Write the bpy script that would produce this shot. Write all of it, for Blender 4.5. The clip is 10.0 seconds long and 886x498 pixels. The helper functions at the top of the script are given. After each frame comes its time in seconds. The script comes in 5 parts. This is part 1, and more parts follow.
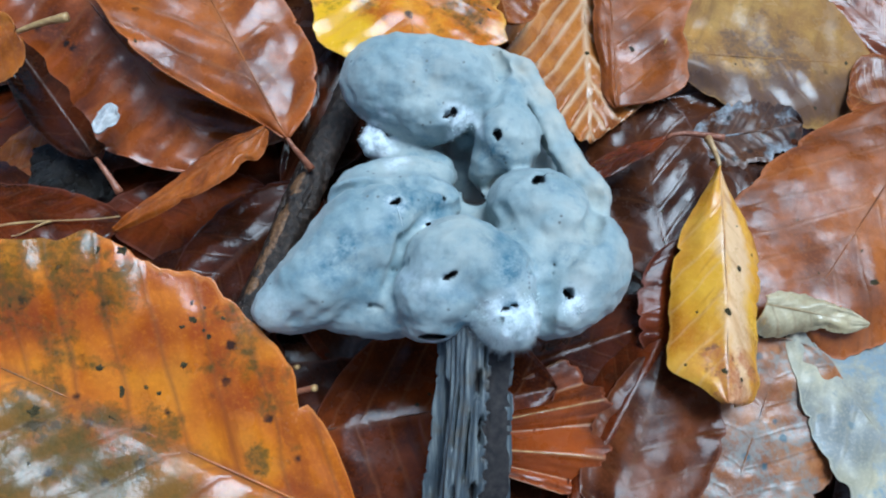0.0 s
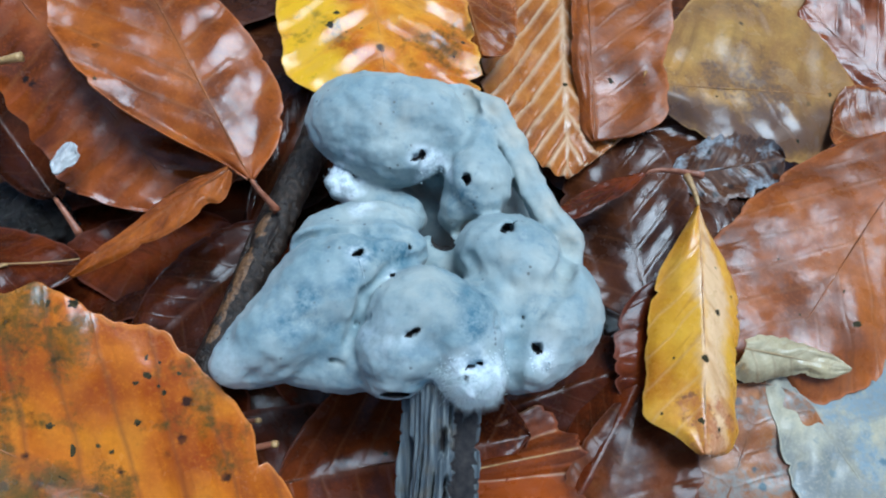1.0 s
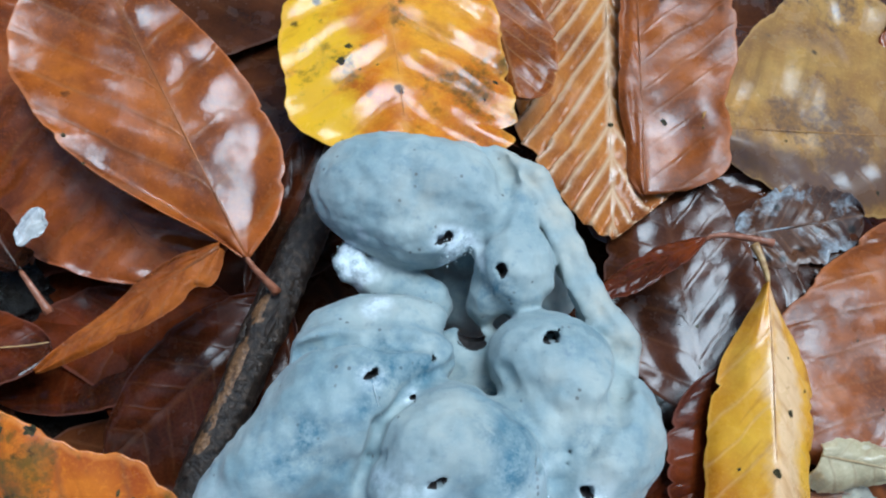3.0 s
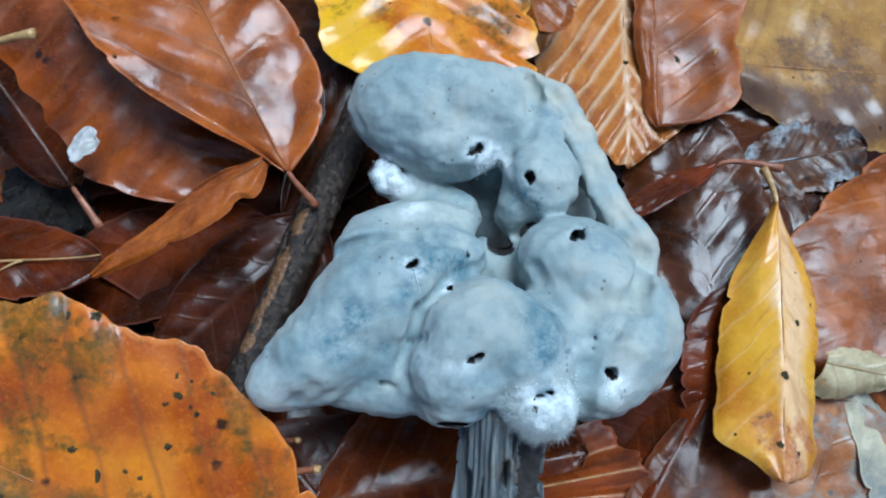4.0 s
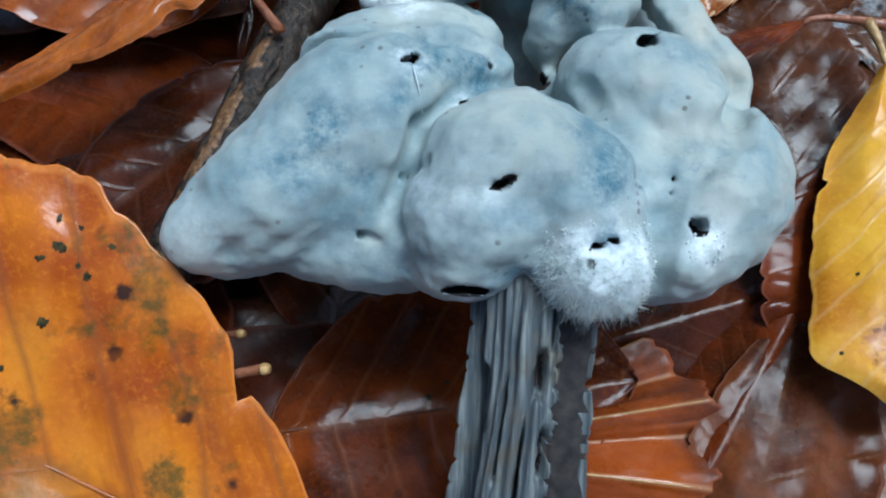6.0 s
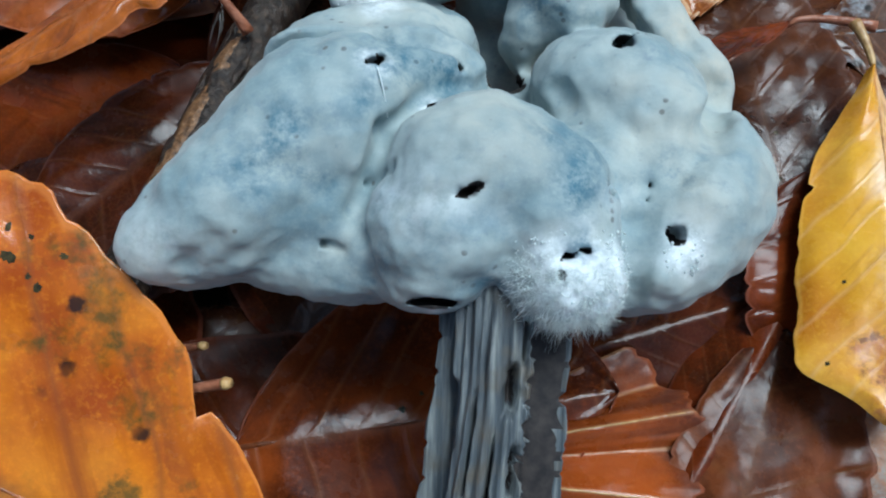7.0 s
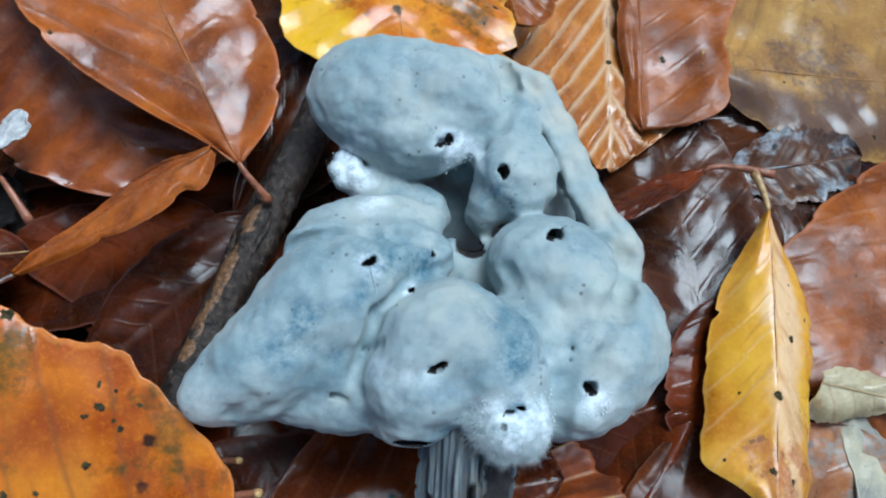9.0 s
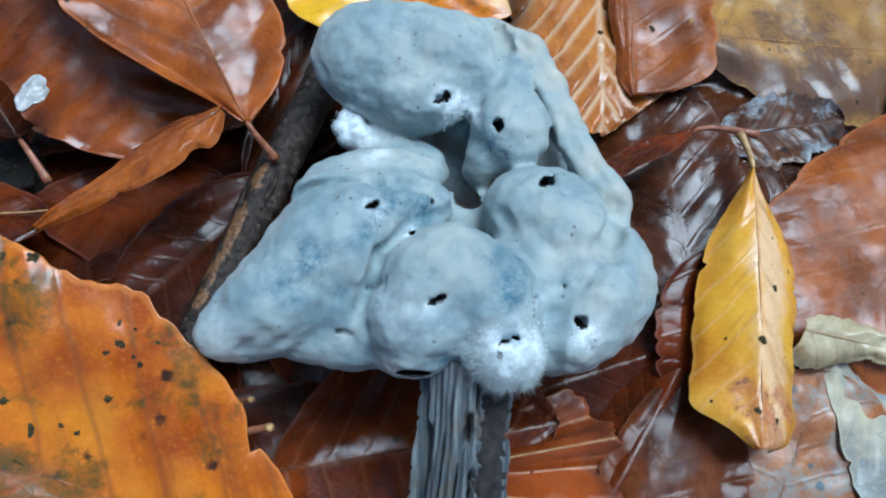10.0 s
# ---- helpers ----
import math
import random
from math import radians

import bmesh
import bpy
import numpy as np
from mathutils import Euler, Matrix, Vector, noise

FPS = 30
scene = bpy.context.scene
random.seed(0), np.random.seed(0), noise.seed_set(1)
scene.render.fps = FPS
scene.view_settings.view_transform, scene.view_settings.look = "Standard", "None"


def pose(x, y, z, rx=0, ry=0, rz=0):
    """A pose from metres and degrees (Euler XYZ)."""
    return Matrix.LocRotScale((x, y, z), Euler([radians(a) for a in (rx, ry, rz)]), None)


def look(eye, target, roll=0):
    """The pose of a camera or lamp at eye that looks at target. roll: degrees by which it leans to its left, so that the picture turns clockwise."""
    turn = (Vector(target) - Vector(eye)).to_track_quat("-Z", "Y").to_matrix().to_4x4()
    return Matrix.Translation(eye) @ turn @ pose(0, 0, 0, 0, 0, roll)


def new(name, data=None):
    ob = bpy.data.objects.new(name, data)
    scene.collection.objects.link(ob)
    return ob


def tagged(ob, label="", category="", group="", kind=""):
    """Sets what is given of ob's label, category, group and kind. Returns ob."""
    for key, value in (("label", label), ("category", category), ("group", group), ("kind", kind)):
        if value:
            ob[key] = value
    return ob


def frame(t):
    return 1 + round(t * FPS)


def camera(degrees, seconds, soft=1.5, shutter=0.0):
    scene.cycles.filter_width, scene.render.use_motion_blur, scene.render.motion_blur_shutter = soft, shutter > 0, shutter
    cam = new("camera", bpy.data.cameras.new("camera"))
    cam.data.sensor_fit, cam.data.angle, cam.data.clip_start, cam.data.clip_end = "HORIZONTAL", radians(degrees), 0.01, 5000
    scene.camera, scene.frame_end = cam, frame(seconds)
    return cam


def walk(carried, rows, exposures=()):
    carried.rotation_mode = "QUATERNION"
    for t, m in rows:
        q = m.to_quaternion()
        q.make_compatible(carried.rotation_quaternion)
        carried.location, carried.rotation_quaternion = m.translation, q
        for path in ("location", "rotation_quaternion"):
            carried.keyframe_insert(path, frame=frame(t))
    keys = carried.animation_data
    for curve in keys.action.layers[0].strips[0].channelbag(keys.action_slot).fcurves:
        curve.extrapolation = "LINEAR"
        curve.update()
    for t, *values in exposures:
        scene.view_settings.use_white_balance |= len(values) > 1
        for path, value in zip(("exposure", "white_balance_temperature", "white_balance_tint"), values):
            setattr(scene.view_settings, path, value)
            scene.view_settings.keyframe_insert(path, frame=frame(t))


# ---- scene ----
cam = camera(60.0, 10.0, soft=2.1)
PATH = [
    (0, (0.00016, 0.00013, 0.12709), (0.01267, 0.06087, 0.02436), 13.57),
    (0.5, (0.00330, 0.00185, 0.12907), (0.01604, 0.06189, 0.02595), 13.98),
    (1, (0.00496, 0.00904, 0.12795), (0.01809, 0.07006, 0.02546), 14.03),
    (1.5, (-0.00067, 0.01687, 0.12023), (0.01186, 0.07687, 0.01706), 14.06),
    (2, (0.00075, 0.03275, 0.11214), (0.01218, 0.08944, 0.00700), 14.45),
    (2.2, (0.00234, 0.03815, 0.11444), (0.01372, 0.09465, 0.00919), 14.39),
    (3.3, (0.00351, 0.03522, 0.12021), (0.01509, 0.09140, 0.01481), 14.21),
    (3.5, (0.00124, 0.02979, 0.12114), (0.01331, 0.08595, 0.01578), 14.65),
    (4, (-0.00136, 0.02221, 0.11959), (0.01042, 0.07721, 0.01359), 14.78),
    (4.5, (-0.00176, 0.01862, 0.11764), (0.01018, 0.07285, 0.01127), 15.18),
    (5, (-0.00232, 0.01521, 0.10489), (0.00989, 0.07005, -0.00115), 15.92),
    (5.2, (-0.00079, 0.01256, 0.09261), (0.01177, 0.06742, -0.01337), 16.82),
    (6.3, (0.00329, 0.02065, 0.07867), (0.01635, 0.07814, -0.02585), 16.83),
    (6.5, (0.00449, 0.02070, 0.07771), (0.01787, 0.07813, -0.02680), 17.13),
    (7, (0.00481, 0.02124, 0.07798), (0.01837, 0.07846, -0.02663), 17.23),
    (7.5, (0.00371, 0.02033, 0.08957), (0.01759, 0.07763, -0.01495), 17.23),
    (8, (0.00289, 0.02030, 0.09196), (0.01717, 0.07751, -0.01255), 17.65),
    (8.5, (0.00194, 0.02223, 0.10174), (0.01656, 0.07988, -0.00248), 17.87),
    (9, (0.00230, 0.02433, 0.10828), (0.01686, 0.08291, 0.00457), 17.45),
    (9.5, (0.00379, 0.02337, 0.11115), (0.01828, 0.08199, 0.00745), 17.43),
    (10, (0.00262, 0.01504, 0.11002), (0.01692, 0.07359, 0.00625), 16.71),
]
walk(cam, [(t, look(eye, target, roll)) for t, eye, target, roll in PATH], [(0.0, 0.60, 5080, 0), (2.0, 0.50, 5130, 0), (3.5, 0.57, 5230, 0), (5.0, 0.58, 5130, 0), (6.5, 0.63, 5580, 0), (7.5, 0.61, 5630, 0), (9.0, 0.60, 5330, 0), (10.0, 0.59, 5180, 0)])

# ---- light: an overcast wood, open sky above ----
world = bpy.data.worlds.new("sky")
scene.world = world
world.use_nodes = True
wn = world.node_tree.nodes
sky = wn.new("ShaderNodeTexSky")
sky.sky_type = "NISHITA"
sky.sun_disc = False
SUN_EL, SUN_AZ = 76.0, 48.0
sky.sun_elevation, sky.sun_rotation = radians(SUN_EL), radians(SUN_AZ)
sky.dust_density = 3.0
wn["Background"].inputs["Strength"].default_value = 0.082
world.node_tree.links.new(sky.outputs["Color"], wn["Background"].inputs["Color"])
lamp = bpy.data.lights.new("sun", "SUN")
lamp.energy, lamp.angle, lamp.color = 2.75, radians(36), (0.955, 0.98, 1.0)
sun = new("sun", lamp)
sun.matrix_world = look((0.3 * math.sin(radians(SUN_AZ)), 0.3 * math.cos(radians(SUN_AZ)), 0.3 * math.tan(radians(SUN_EL))), (0, 0, 0))


# ---- materials ----
class Nodes:
    """A small builder of node materials."""

    def __init__(self, name):
        self.mat = bpy.data.materials.new(name)
        self.mat.use_nodes = True
        self.tree = self.mat.node_tree
        self.bsdf = self.tree.nodes["Principled BSDF"]

    def add(self, kind, **values):
        node = self.tree.nodes.new("ShaderNode" + kind)
        for key, value in values.items():
            node.inputs[key].default_value = value
        return node

    def link(self, a, b):
        self.tree.links.new(a, b)

    def noise(self, scale, detail=4.0, rough=0.55, shift=None):
        n = self.add("TexNoise", Scale=scale, Detail=detail, Roughness=rough)
        self.link(shift if shift is not None else self.place(), n.inputs["Vector"])
        return n.outputs["Fac"]

    def place(self):
        """Object coordinates moved by a random step for each object."""
        if not hasattr(self, "spot"):
            tc, info = self.add("TexCoord"), self.add("ObjectInfo")
            mul = self.tree.nodes.new("ShaderNodeVectorMath")
            mul.operation = "MULTIPLY_ADD"
            self.link(info.outputs["Random"], mul.inputs[0])
            mul.inputs[1].default_value = (3.1, 1.7, 2.3)
            self.link(tc.outputs["Object"], mul.inputs[2])
            self.spot = mul.outputs[0]
        return self.spot

    def ramp(self, fac, *stops):
        r = self.tree.nodes.new("ShaderNodeValToRGB")
        e = r.color_ramp.elements
        while len(e) < len(stops):
            e.new(0.5)
        for el, (at, c) in zip(e, stops):
            el.position, el.color = at, (c, c, c, 1) if isinstance(c, (int, float)) else (*c, 1)
        self.link(fac, r.inputs["Fac"])
        return r.outputs["Color"]

    def mix(self, fac, a, b):
        n = self.tree.nodes.new("ShaderNodeMix")
        n.data_type = "RGBA"
        self.put(n.inputs["Factor"], fac), self.put(n.inputs["A"], a), self.put(n.inputs["B"], b)
        return n.outputs["Result"]

    def maths(self, op, a, b=0.0, c=0.0):
        n = self.tree.nodes.new("ShaderNodeMath")
        n.operation = op
        for i, v in enumerate((a, b, c)):
            self.put(n.inputs[i], v)
        return n.outputs[0]

    def put(self, socket, value):
        if isinstance(value, bpy.types.NodeSocket):
            self.link(value, socket)
        elif isinstance(value, tuple):
            socket.default_value = (*value, 1) if len(value) == 3 else value
        else:
            socket.default_value = value

    def bump(self, height, strength, distance):
        b = self.add("Bump", Strength=strength, Distance=distance)
        self.link(height, b.inputs["Height"])
        self.link(b.outputs["Normal"], self.bsdf.inputs["Normal"])
        return b


def uv_shift(n, sep):
    """Leaf coordinates stretched along the side veins, different for each leaf."""
    pack, info = n.add("CombineXYZ"), n.add("ObjectInfo")
    n.link(n.maths("MULTIPLY", sep.outputs["X"], 0.055), pack.inputs["X"])
    n.link(n.maths("MULTIPLY", sep.outputs["Y"], 0.03), pack.inputs["Y"])
    n.link(n.maths("MULTIPLY", info.outputs["Random"], 9.0), pack.inputs["Z"])
    return pack.outputs[0]


def leaf_material(name, light, mid, dark, spots=0.0, vein=(0.3, 0.13, 0.05), veiny=0.22, rough=0.19, coat=0.0, mould=0.0, mould_sheen_colour=(0.05, 0.055, 0.02), spot_colour=(0.012, 0.01, 0.008), other=None, glow=0.35, relief=0.9, end=None, patch=None, ior=1.45, broad_veins=1.0):
    n = Nodes(name)
    broad, fine = n.noise(70, 3), n.noise(420, 5, 0.6)
    mesh = n.add("TexVoronoi", Scale=1150.0)
    mesh.feature = "DISTANCE_TO_EDGE"
    n.link(n.place(), mesh.inputs["Vector"])
    net = n.ramp(mesh.outputs["Distance"], (0.0, 1.0), (0.10, 0.0))
    colour = n.ramp(broad, (0.37, dark), (0.5, mid), (0.63, light))
    colour = n.mix(n.ramp(fine, (0.42, 0.0), (0.75, 0.5)), colour, dark)
    colour = n.mix(n.ramp(n.noise(1500, 5, 0.7), (0.50, 0.0), (0.70, 0.32)), colour, tuple(min(0.9, c * 1.45) for c in light))
    warm = tuple(min(0.9, c * k) for c, k in zip(light, (1.5, 1.35, 0.9)))
    colour = n.mix(n.ramp(n.noise(34, 2), (0.52, 0.0), (0.68, glow)), colour, warm)
    uv = n.tree.nodes.new("ShaderNodeUVMap")
    sep = n.add("SeparateXYZ")
    n.link(uv.outputs["UV"], sep.inputs[0])
    across = n.maths("ABSOLUTE", n.maths("SUBTRACT", n.maths("FRACT", sep.outputs["X"]), 0.5))
    line = n.ramp(across, (0.0, 1.0), (0.045 * broad_veins, 0.5), (0.10 * broad_veins, 0.0))
    side = sep.outputs["Y"]
    if other:
        tint, centre, wide = other
        off = n.maths("ADD", n.maths("ABSOLUTE", n.maths("SUBTRACT", side, centre)), n.maths("MULTIPLY", n.maths("SUBTRACT", n.noise(110, 5, 0.65), 0.5), 1.3))
        colour = n.mix(n.ramp(n.maths("DIVIDE", off, wide), (0.35, 0.85), (1.5, 0.0)), colour, tint)
    if end:
        tint, start, stop = end
        reach = n.maths("ADD", sep.outputs["X"], n.maths("MULTIPLY", n.maths("SUBTRACT", n.noise(95, 6, 0.7), 0.5), 15.0))
        reach = n.maths("DIVIDE", n.maths("SUBTRACT", reach, start), stop - start)
        colour = n.mix(n.maths("MULTIPLY", n.ramp(reach, (0.0, 0.0), (1.0, 0.9)), n.ramp(n.noise(520, 5, 0.7), (0.36, 0.1), (0.60, 1.0))), colour, tint)
    rib = n.ramp(n.maths("ABSOLUTE", side), (0.0, 1.0), (0.03, 0.6), (0.07, 0.0))
    veins = n.maths("MAXIMUM", line, rib)
    colour = n.mix(n.maths("MULTIPLY", veins, veiny), colour, vein)
    colour = n.mix(n.maths("MULTIPLY", net, 0.05), colour, vein)
    # bruises drawn out along the side veins
    streak = n.noise(26, 4, 0.65, uv_shift(n, sep))
    colour = n.mix(n.ramp(streak, (0.54, 0.0), (0.68, 0.55)), colour, tuple(c * 0.75 for c in dark))
    # paler margin: the light caught by curled edges, painted in
    margin = n.ramp(n.maths("ADD", n.maths("ABSOLUTE", side), n.maths("MULTIPLY", n.noise(300, 3), 0.05)), (0.98, 0.0), (1.01, 0.35))
    colour = n.mix(margin, colour, tuple(min(0.9, c * 1.25 + 0.05) for c in light))
    if patch:
        # rotten or mouldy areas, with frayed borders
        area = n.tree.nodes.new("ShaderNodeAttribute")
        area.attribute_name = "patch"
        frayed = n.ramp(n.maths("ADD", area.outputs["Fac"], n.maths("MULTIPLY", n.maths("SUBTRACT", n.noise(240, 6, 0.75), 0.5), 2.6)), (0.45, 0.0), (0.80, 0.85))
        colour = n.mix(n.maths("MULTIPLY", frayed, n.ramp(n.noise(800, 4, 0.7), (0.36, 0.45), (0.6, 1.0))), colour, patch)
        colour = n.mix(n.maths("MULTIPLY", frayed, n.ramp(n.noise(260, 5, 0.7), (0.55, 0.0), (0.62, 0.85))), colour, tuple(c * 0.3 for c in patch))
    # blotches: mould on most leaves, painted sheen on the dark patched one
    if mould:
        stain = n.ramp(n.noise(62, 6, 0.68), (0.60 - 0.10 * mould, 0.0), (0.67 - 0.10 * mould, 0.85))
        colour = n.mix(n.maths("MULTIPLY", stain, n.ramp(n.noise(900, 3), (0.35, 0.35), (0.6, 1.0))), colour, mould_sheen_colour)
    if spots:
        cell = n.add("TexVoronoi", Scale=210.0, Randomness=1.0)
        n.link(n.place(), cell.inputs["Vector"])
        dot = n.ramp(n.maths("ADD", cell.outputs["Distance"], n.maths("MULTIPLY", n.noise(1500, 2), 0.16)), (0.20, 1.0), (0.30, 0.0))
        some = n.ramp(n.noise(55, 2, 0.5, None), (0.60 - 0.16 * spots, 0.0), (0.66 - 0.16 * spots, 1.0))
        colour = n.mix(n.maths("MULTIPLY", n.maths("MULTIPLY", dot, some), 0.92), colour, spot_colour)
    n.link(colour, n.bsdf.inputs["Base Color"])
    n.link(n.ramp(n.noise(130, 5, 0.6), (0.36, rough * 0.55), (0.52, rough * 1.1), (0.66, min(1.0, rough * 2.6))), n.bsdf.inputs["Roughness"])
    n.bsdf.inputs["Coat Weight"].default_value = coat
    n.bsdf.inputs["Coat Roughness"].default_value = 0.12
    n.bsdf.inputs["IOR"].default_value = ior
    height = n.maths("ADD", n.maths("MULTIPLY", fine, 0.32), n.maths("ADD", n.maths("MULTIPLY", broad, relief), n.maths("MULTIPLY", veins, 0.12)))
    n.bump(height, 0.5, 0.0006)
    return n.mat


BROWN = leaf_material("brown_leaf", (0.44, 0.118, 0.014), (0.31, 0.073, 0.009), (0.145, 0.034, 0.007), spots=0.25, relief=0.45, veiny=0.34)
DARKBROWN = leaf_material("dark_brown_leaf", (0.087, 0.026, 0.009), (0.057, 0.016, 0.005), (0.025, 0.008, 0.004), rough=0.18, spots=0.15, veiny=0.1, relief=0.4)
REDBROWN = leaf_material("red_brown_leaf", (0.150, 0.028, 0.005), (0.092, 0.015, 0.003), (0.036, 0.009, 0.003), rough=0.16, veiny=0.07, ior=1.33)
AMBER = leaf_material("amber_leaf", (0.448, 0.131, 0.015), (0.305, 0.074, 0.009), (0.162, 0.040, 0.008), vein=(0.55, 0.30, 0.12), veiny=0.3, rough=0.22, relief=0.4)
ORANGE = leaf_material("orange_leaf", (0.496, 0.168, 0.014), (0.400, 0.108, 0.010), (0.240, 0.060, 0.008))
ORANGE_SPOT = leaf_material("spotted_orange_leaf", (0.66, 0.212, 0.010), (0.56, 0.142, 0.007), (0.34, 0.062, 0.005), spots=0.45, mould=0.4, mould_sheen_colour=(0.075, 0.060, 0.012), vein=(0.20, 0.065, 0.02), veiny=0.5, other=((0.15, 0.085, 0.014), -0.5, 0.5), rough=0.17, patch=(0.095, 0.066, 0.012), relief=0.9)
ORANGE_YELLOW = leaf_material("orange_yellow_leaf", (0.80, 0.34, 0.02), (0.66, 0.19, 0.012), (0.42, 0.10, 0.01), spots=0.2, mould=0.7, mould_sheen_colour=(0.10, 0.060, 0.012), vein=(0.75, 0.36, 0.10), other=((0.88, 0.50, 0.012), 0.75, 0.55), rough=0.15, end=((0.10, 0.07, 0.012), 8.6, 9.6))
# whitish blotches stand for sky reflections on a wet dark leaf
SHEEN_PATCHED = leaf_material("sheen_patched_dark_leaf", (0.12, 0.05, 0.02), (0.08, 0.03, 0.012), (0.04, 0.015, 0.008), mould=1.1, mould_sheen_colour=(0.33, 0.36, 0.38), spots=0.5, rough=0.3)
# the pinkish band beside the midrib is sheen put into the colour
YELLOW = leaf_material("yellow_leaf", (0.76, 0.38, 0.035), (0.70, 0.31, 0.018), (0.54, 0.19, 0.010), spots=0.1, vein=(0.72, 0.42, 0.18), veiny=0.4, rough=0.32, other=((0.82, 0.54, 0.30), -0.28, 0.42), mould=0.4, mould_sheen_colour=(0.42, 0.14, 0.02), patch=(0.42, 0.13, 0.04))
PALEYELLOW = leaf_material("pale_yellow_leaf", (0.56, 0.47, 0.29), (0.46, 0.38, 0.22), (0.34, 0.26, 0.14), rough=0.22)
TAN = leaf_material("tan_leaf", (0.52, 0.205, 0.042), (0.42, 0.14, 0.024), (0.24, 0.068, 0.013), vein=(0.68, 0.46, 0.27), veiny=0.9, rough=0.2, broad_veins=2.4)
TANGREY = leaf_material("tan_grey_leaf", (0.48, 0.27, 0.075), (0.37, 0.19, 0.056), (0.24, 0.125, 0.05), spots=0.2, mould=0.7, mould_sheen_colour=(0.13, 0.075, 0.055), rough=0.2, other=((0.12, 0.066, 0.046), 0.62, 0.55), glow=0.5, relief=0.4)
GREY = leaf_material("grey_leaf", (0.52, 0.455, 0.30), (0.40, 0.365, 0.27), (0.23, 0.235, 0.215), spots=0.75, spot_colour=(0.10, 0.17, 0.21), rough=0.4, vein=(0.34, 0.29, 0.19), veiny=0.35, mould=1.0, mould_sheen_colour=(0.22, 0.29, 0.33), glow=0.3)
SMOOTH = leaf_material("smooth_brown_leaf", (0.40, 0.112, 0.016), (0.29, 0.073, 0.011), (0.15, 0.038, 0.008), spots=0.2, relief=0.22, rough=0.3)
RUSSET = leaf_material("russet_leaf", (0.33, 0.080, 0.015), (0.21, 0.046, 0.009), (0.095, 0.021, 0.005), spots=0.15)
CHESTNUT = leaf_material("chestnut_leaf", (0.215, 0.043, 0.007), (0.125, 0.024, 0.004), (0.050, 0.011, 0.004), spots=0.15, vein=(0.30, 0.12, 0.05), veiny=0.25, ior=1.33)
FAN = leaf_material("crumpled_orange_leaf", (0.260, 0.054, 0.006), (0.115, 0.022, 0.004), (0.045, 0.010, 0.004), vein=(0.55, 0.30, 0.13), veiny=0.4, rough=0.28, glow=0.6, relief=0.7)
SHEEN = leaf_material("matt_wet_leaf", (0.17, 0.05, 0.018), (0.10, 0.027, 0.009), (0.045, 0.012, 0.005), rough=0.26, vein=(0.14, 0.06, 0.02), veiny=0.3, ior=1.30)
WHITE = leaf_material("white_leaf_scrap", (0.66, 0.66, 0.64), (0.55, 0.55, 0.54), (0.36, 0.35, 0.34), rough=0.3)
# the red-brown leaf again, darkened for the shade in hollows and under the cap
DEEP_SHADE = leaf_material("deep_shade_leaf", (0.068, 0.014, 0.004), (0.042, 0.009, 0.003), (0.015, 0.005, 0.002), spots=0.1, veiny=0.06, ior=1.33)
BROWNGREY = leaf_material("mouldy_brown_leaf", (0.42, 0.17, 0.055), (0.29, 0.095, 0.026), (0.15, 0.045, 0.014), spots=0.7, mould=0.85, mould_sheen_colour=(0.25, 0.25, 0.22), spot_colour=(0.05, 0.10, 0.12), rough=0.3, vein=(0.17, 0.07, 0.025), veiny=0.6)


def stalk_material(name, light, dark):
    n = Nodes(name)
    colour = n.ramp(n.noise(600, 4), (0.35, dark), (0.65, light))
    n.link(colour, n.bsdf.inputs["Base Color"])
    n.bsdf.inputs["Roughness"].default_value = 0.3
    n.bump(n.noise(1500, 3), 0.5, 0.0004)
    return n.mat


STALK = stalk_material("leaf_stalk", (0.44, 0.18, 0.10), (0.25, 0.085, 0.04))
PALE_STALK = stalk_material("pale_leaf_stalk", (0.62, 0.40, 0.16), (0.36, 0.19, 0.07))


def soil_material():
    n = Nodes("wet_soil")
    colour = n.ramp(n.noise(180, 6, 0.65), (0.35, (0.010, 0.007, 0.005)), (0.7, (0.04, 0.025, 0.016)))
    # farther off, the leaf cover goes on as a patchwork in the material
    tc = n.add("TexCoord")
    cell = n.add("TexVoronoi", Scale=22.0)
    n.link(tc.outputs["Object"], cell.inputs["Vector"])
    sep = n.add("SeparateColor")
    n.link(cell.outputs["Color"], sep.inputs[0])
    cover = n.ramp(sep.outputs[0], (0.1, (0.06, 0.02, 0.008)), (0.5, (0.14, 0.045, 0.014)), (0.9, (0.3, 0.11, 0.03)))
    far = n.tree.nodes.new("ShaderNodeVectorMath")
    far.operation = "LENGTH"
    n.link(tc.outputs["Object"], far.inputs[0])
    colour = n.mix(n.ramp(n.maths("MULTIPLY", far.outputs["Value"], 0.5), (0.35, 0.0), (0.6, 0.9)), colour, cover)
    n.link(colour, n.bsdf.inputs["Base Color"])
    n.link(n.ramp(n.noise(400, 3), (0.4, 0.25), (0.6, 0.7)), n.bsdf.inputs["Roughness"])
    n.bump(n.noise(500, 6, 0.7), 0.9, 0.002)
    return n.mat


def speck_material():
    n = Nodes("black_mould")
    n.link(n.ramp(n.noise(1400, 4), (0.35, (0.022, 0.018, 0.009)), (0.7, (0.085, 0.065, 0.024))), n.bsdf.inputs["Base Color"])
    n.bsdf.inputs["Roughness"].default_value = 0.8
    n.bsdf.inputs["Specular IOR Level"].default_value = 0.15
    n.bump(n.noise(2500, 3), 0.6, 0.0003)
    return n.mat


SPECK = speck_material()
SOIL = soil_material()


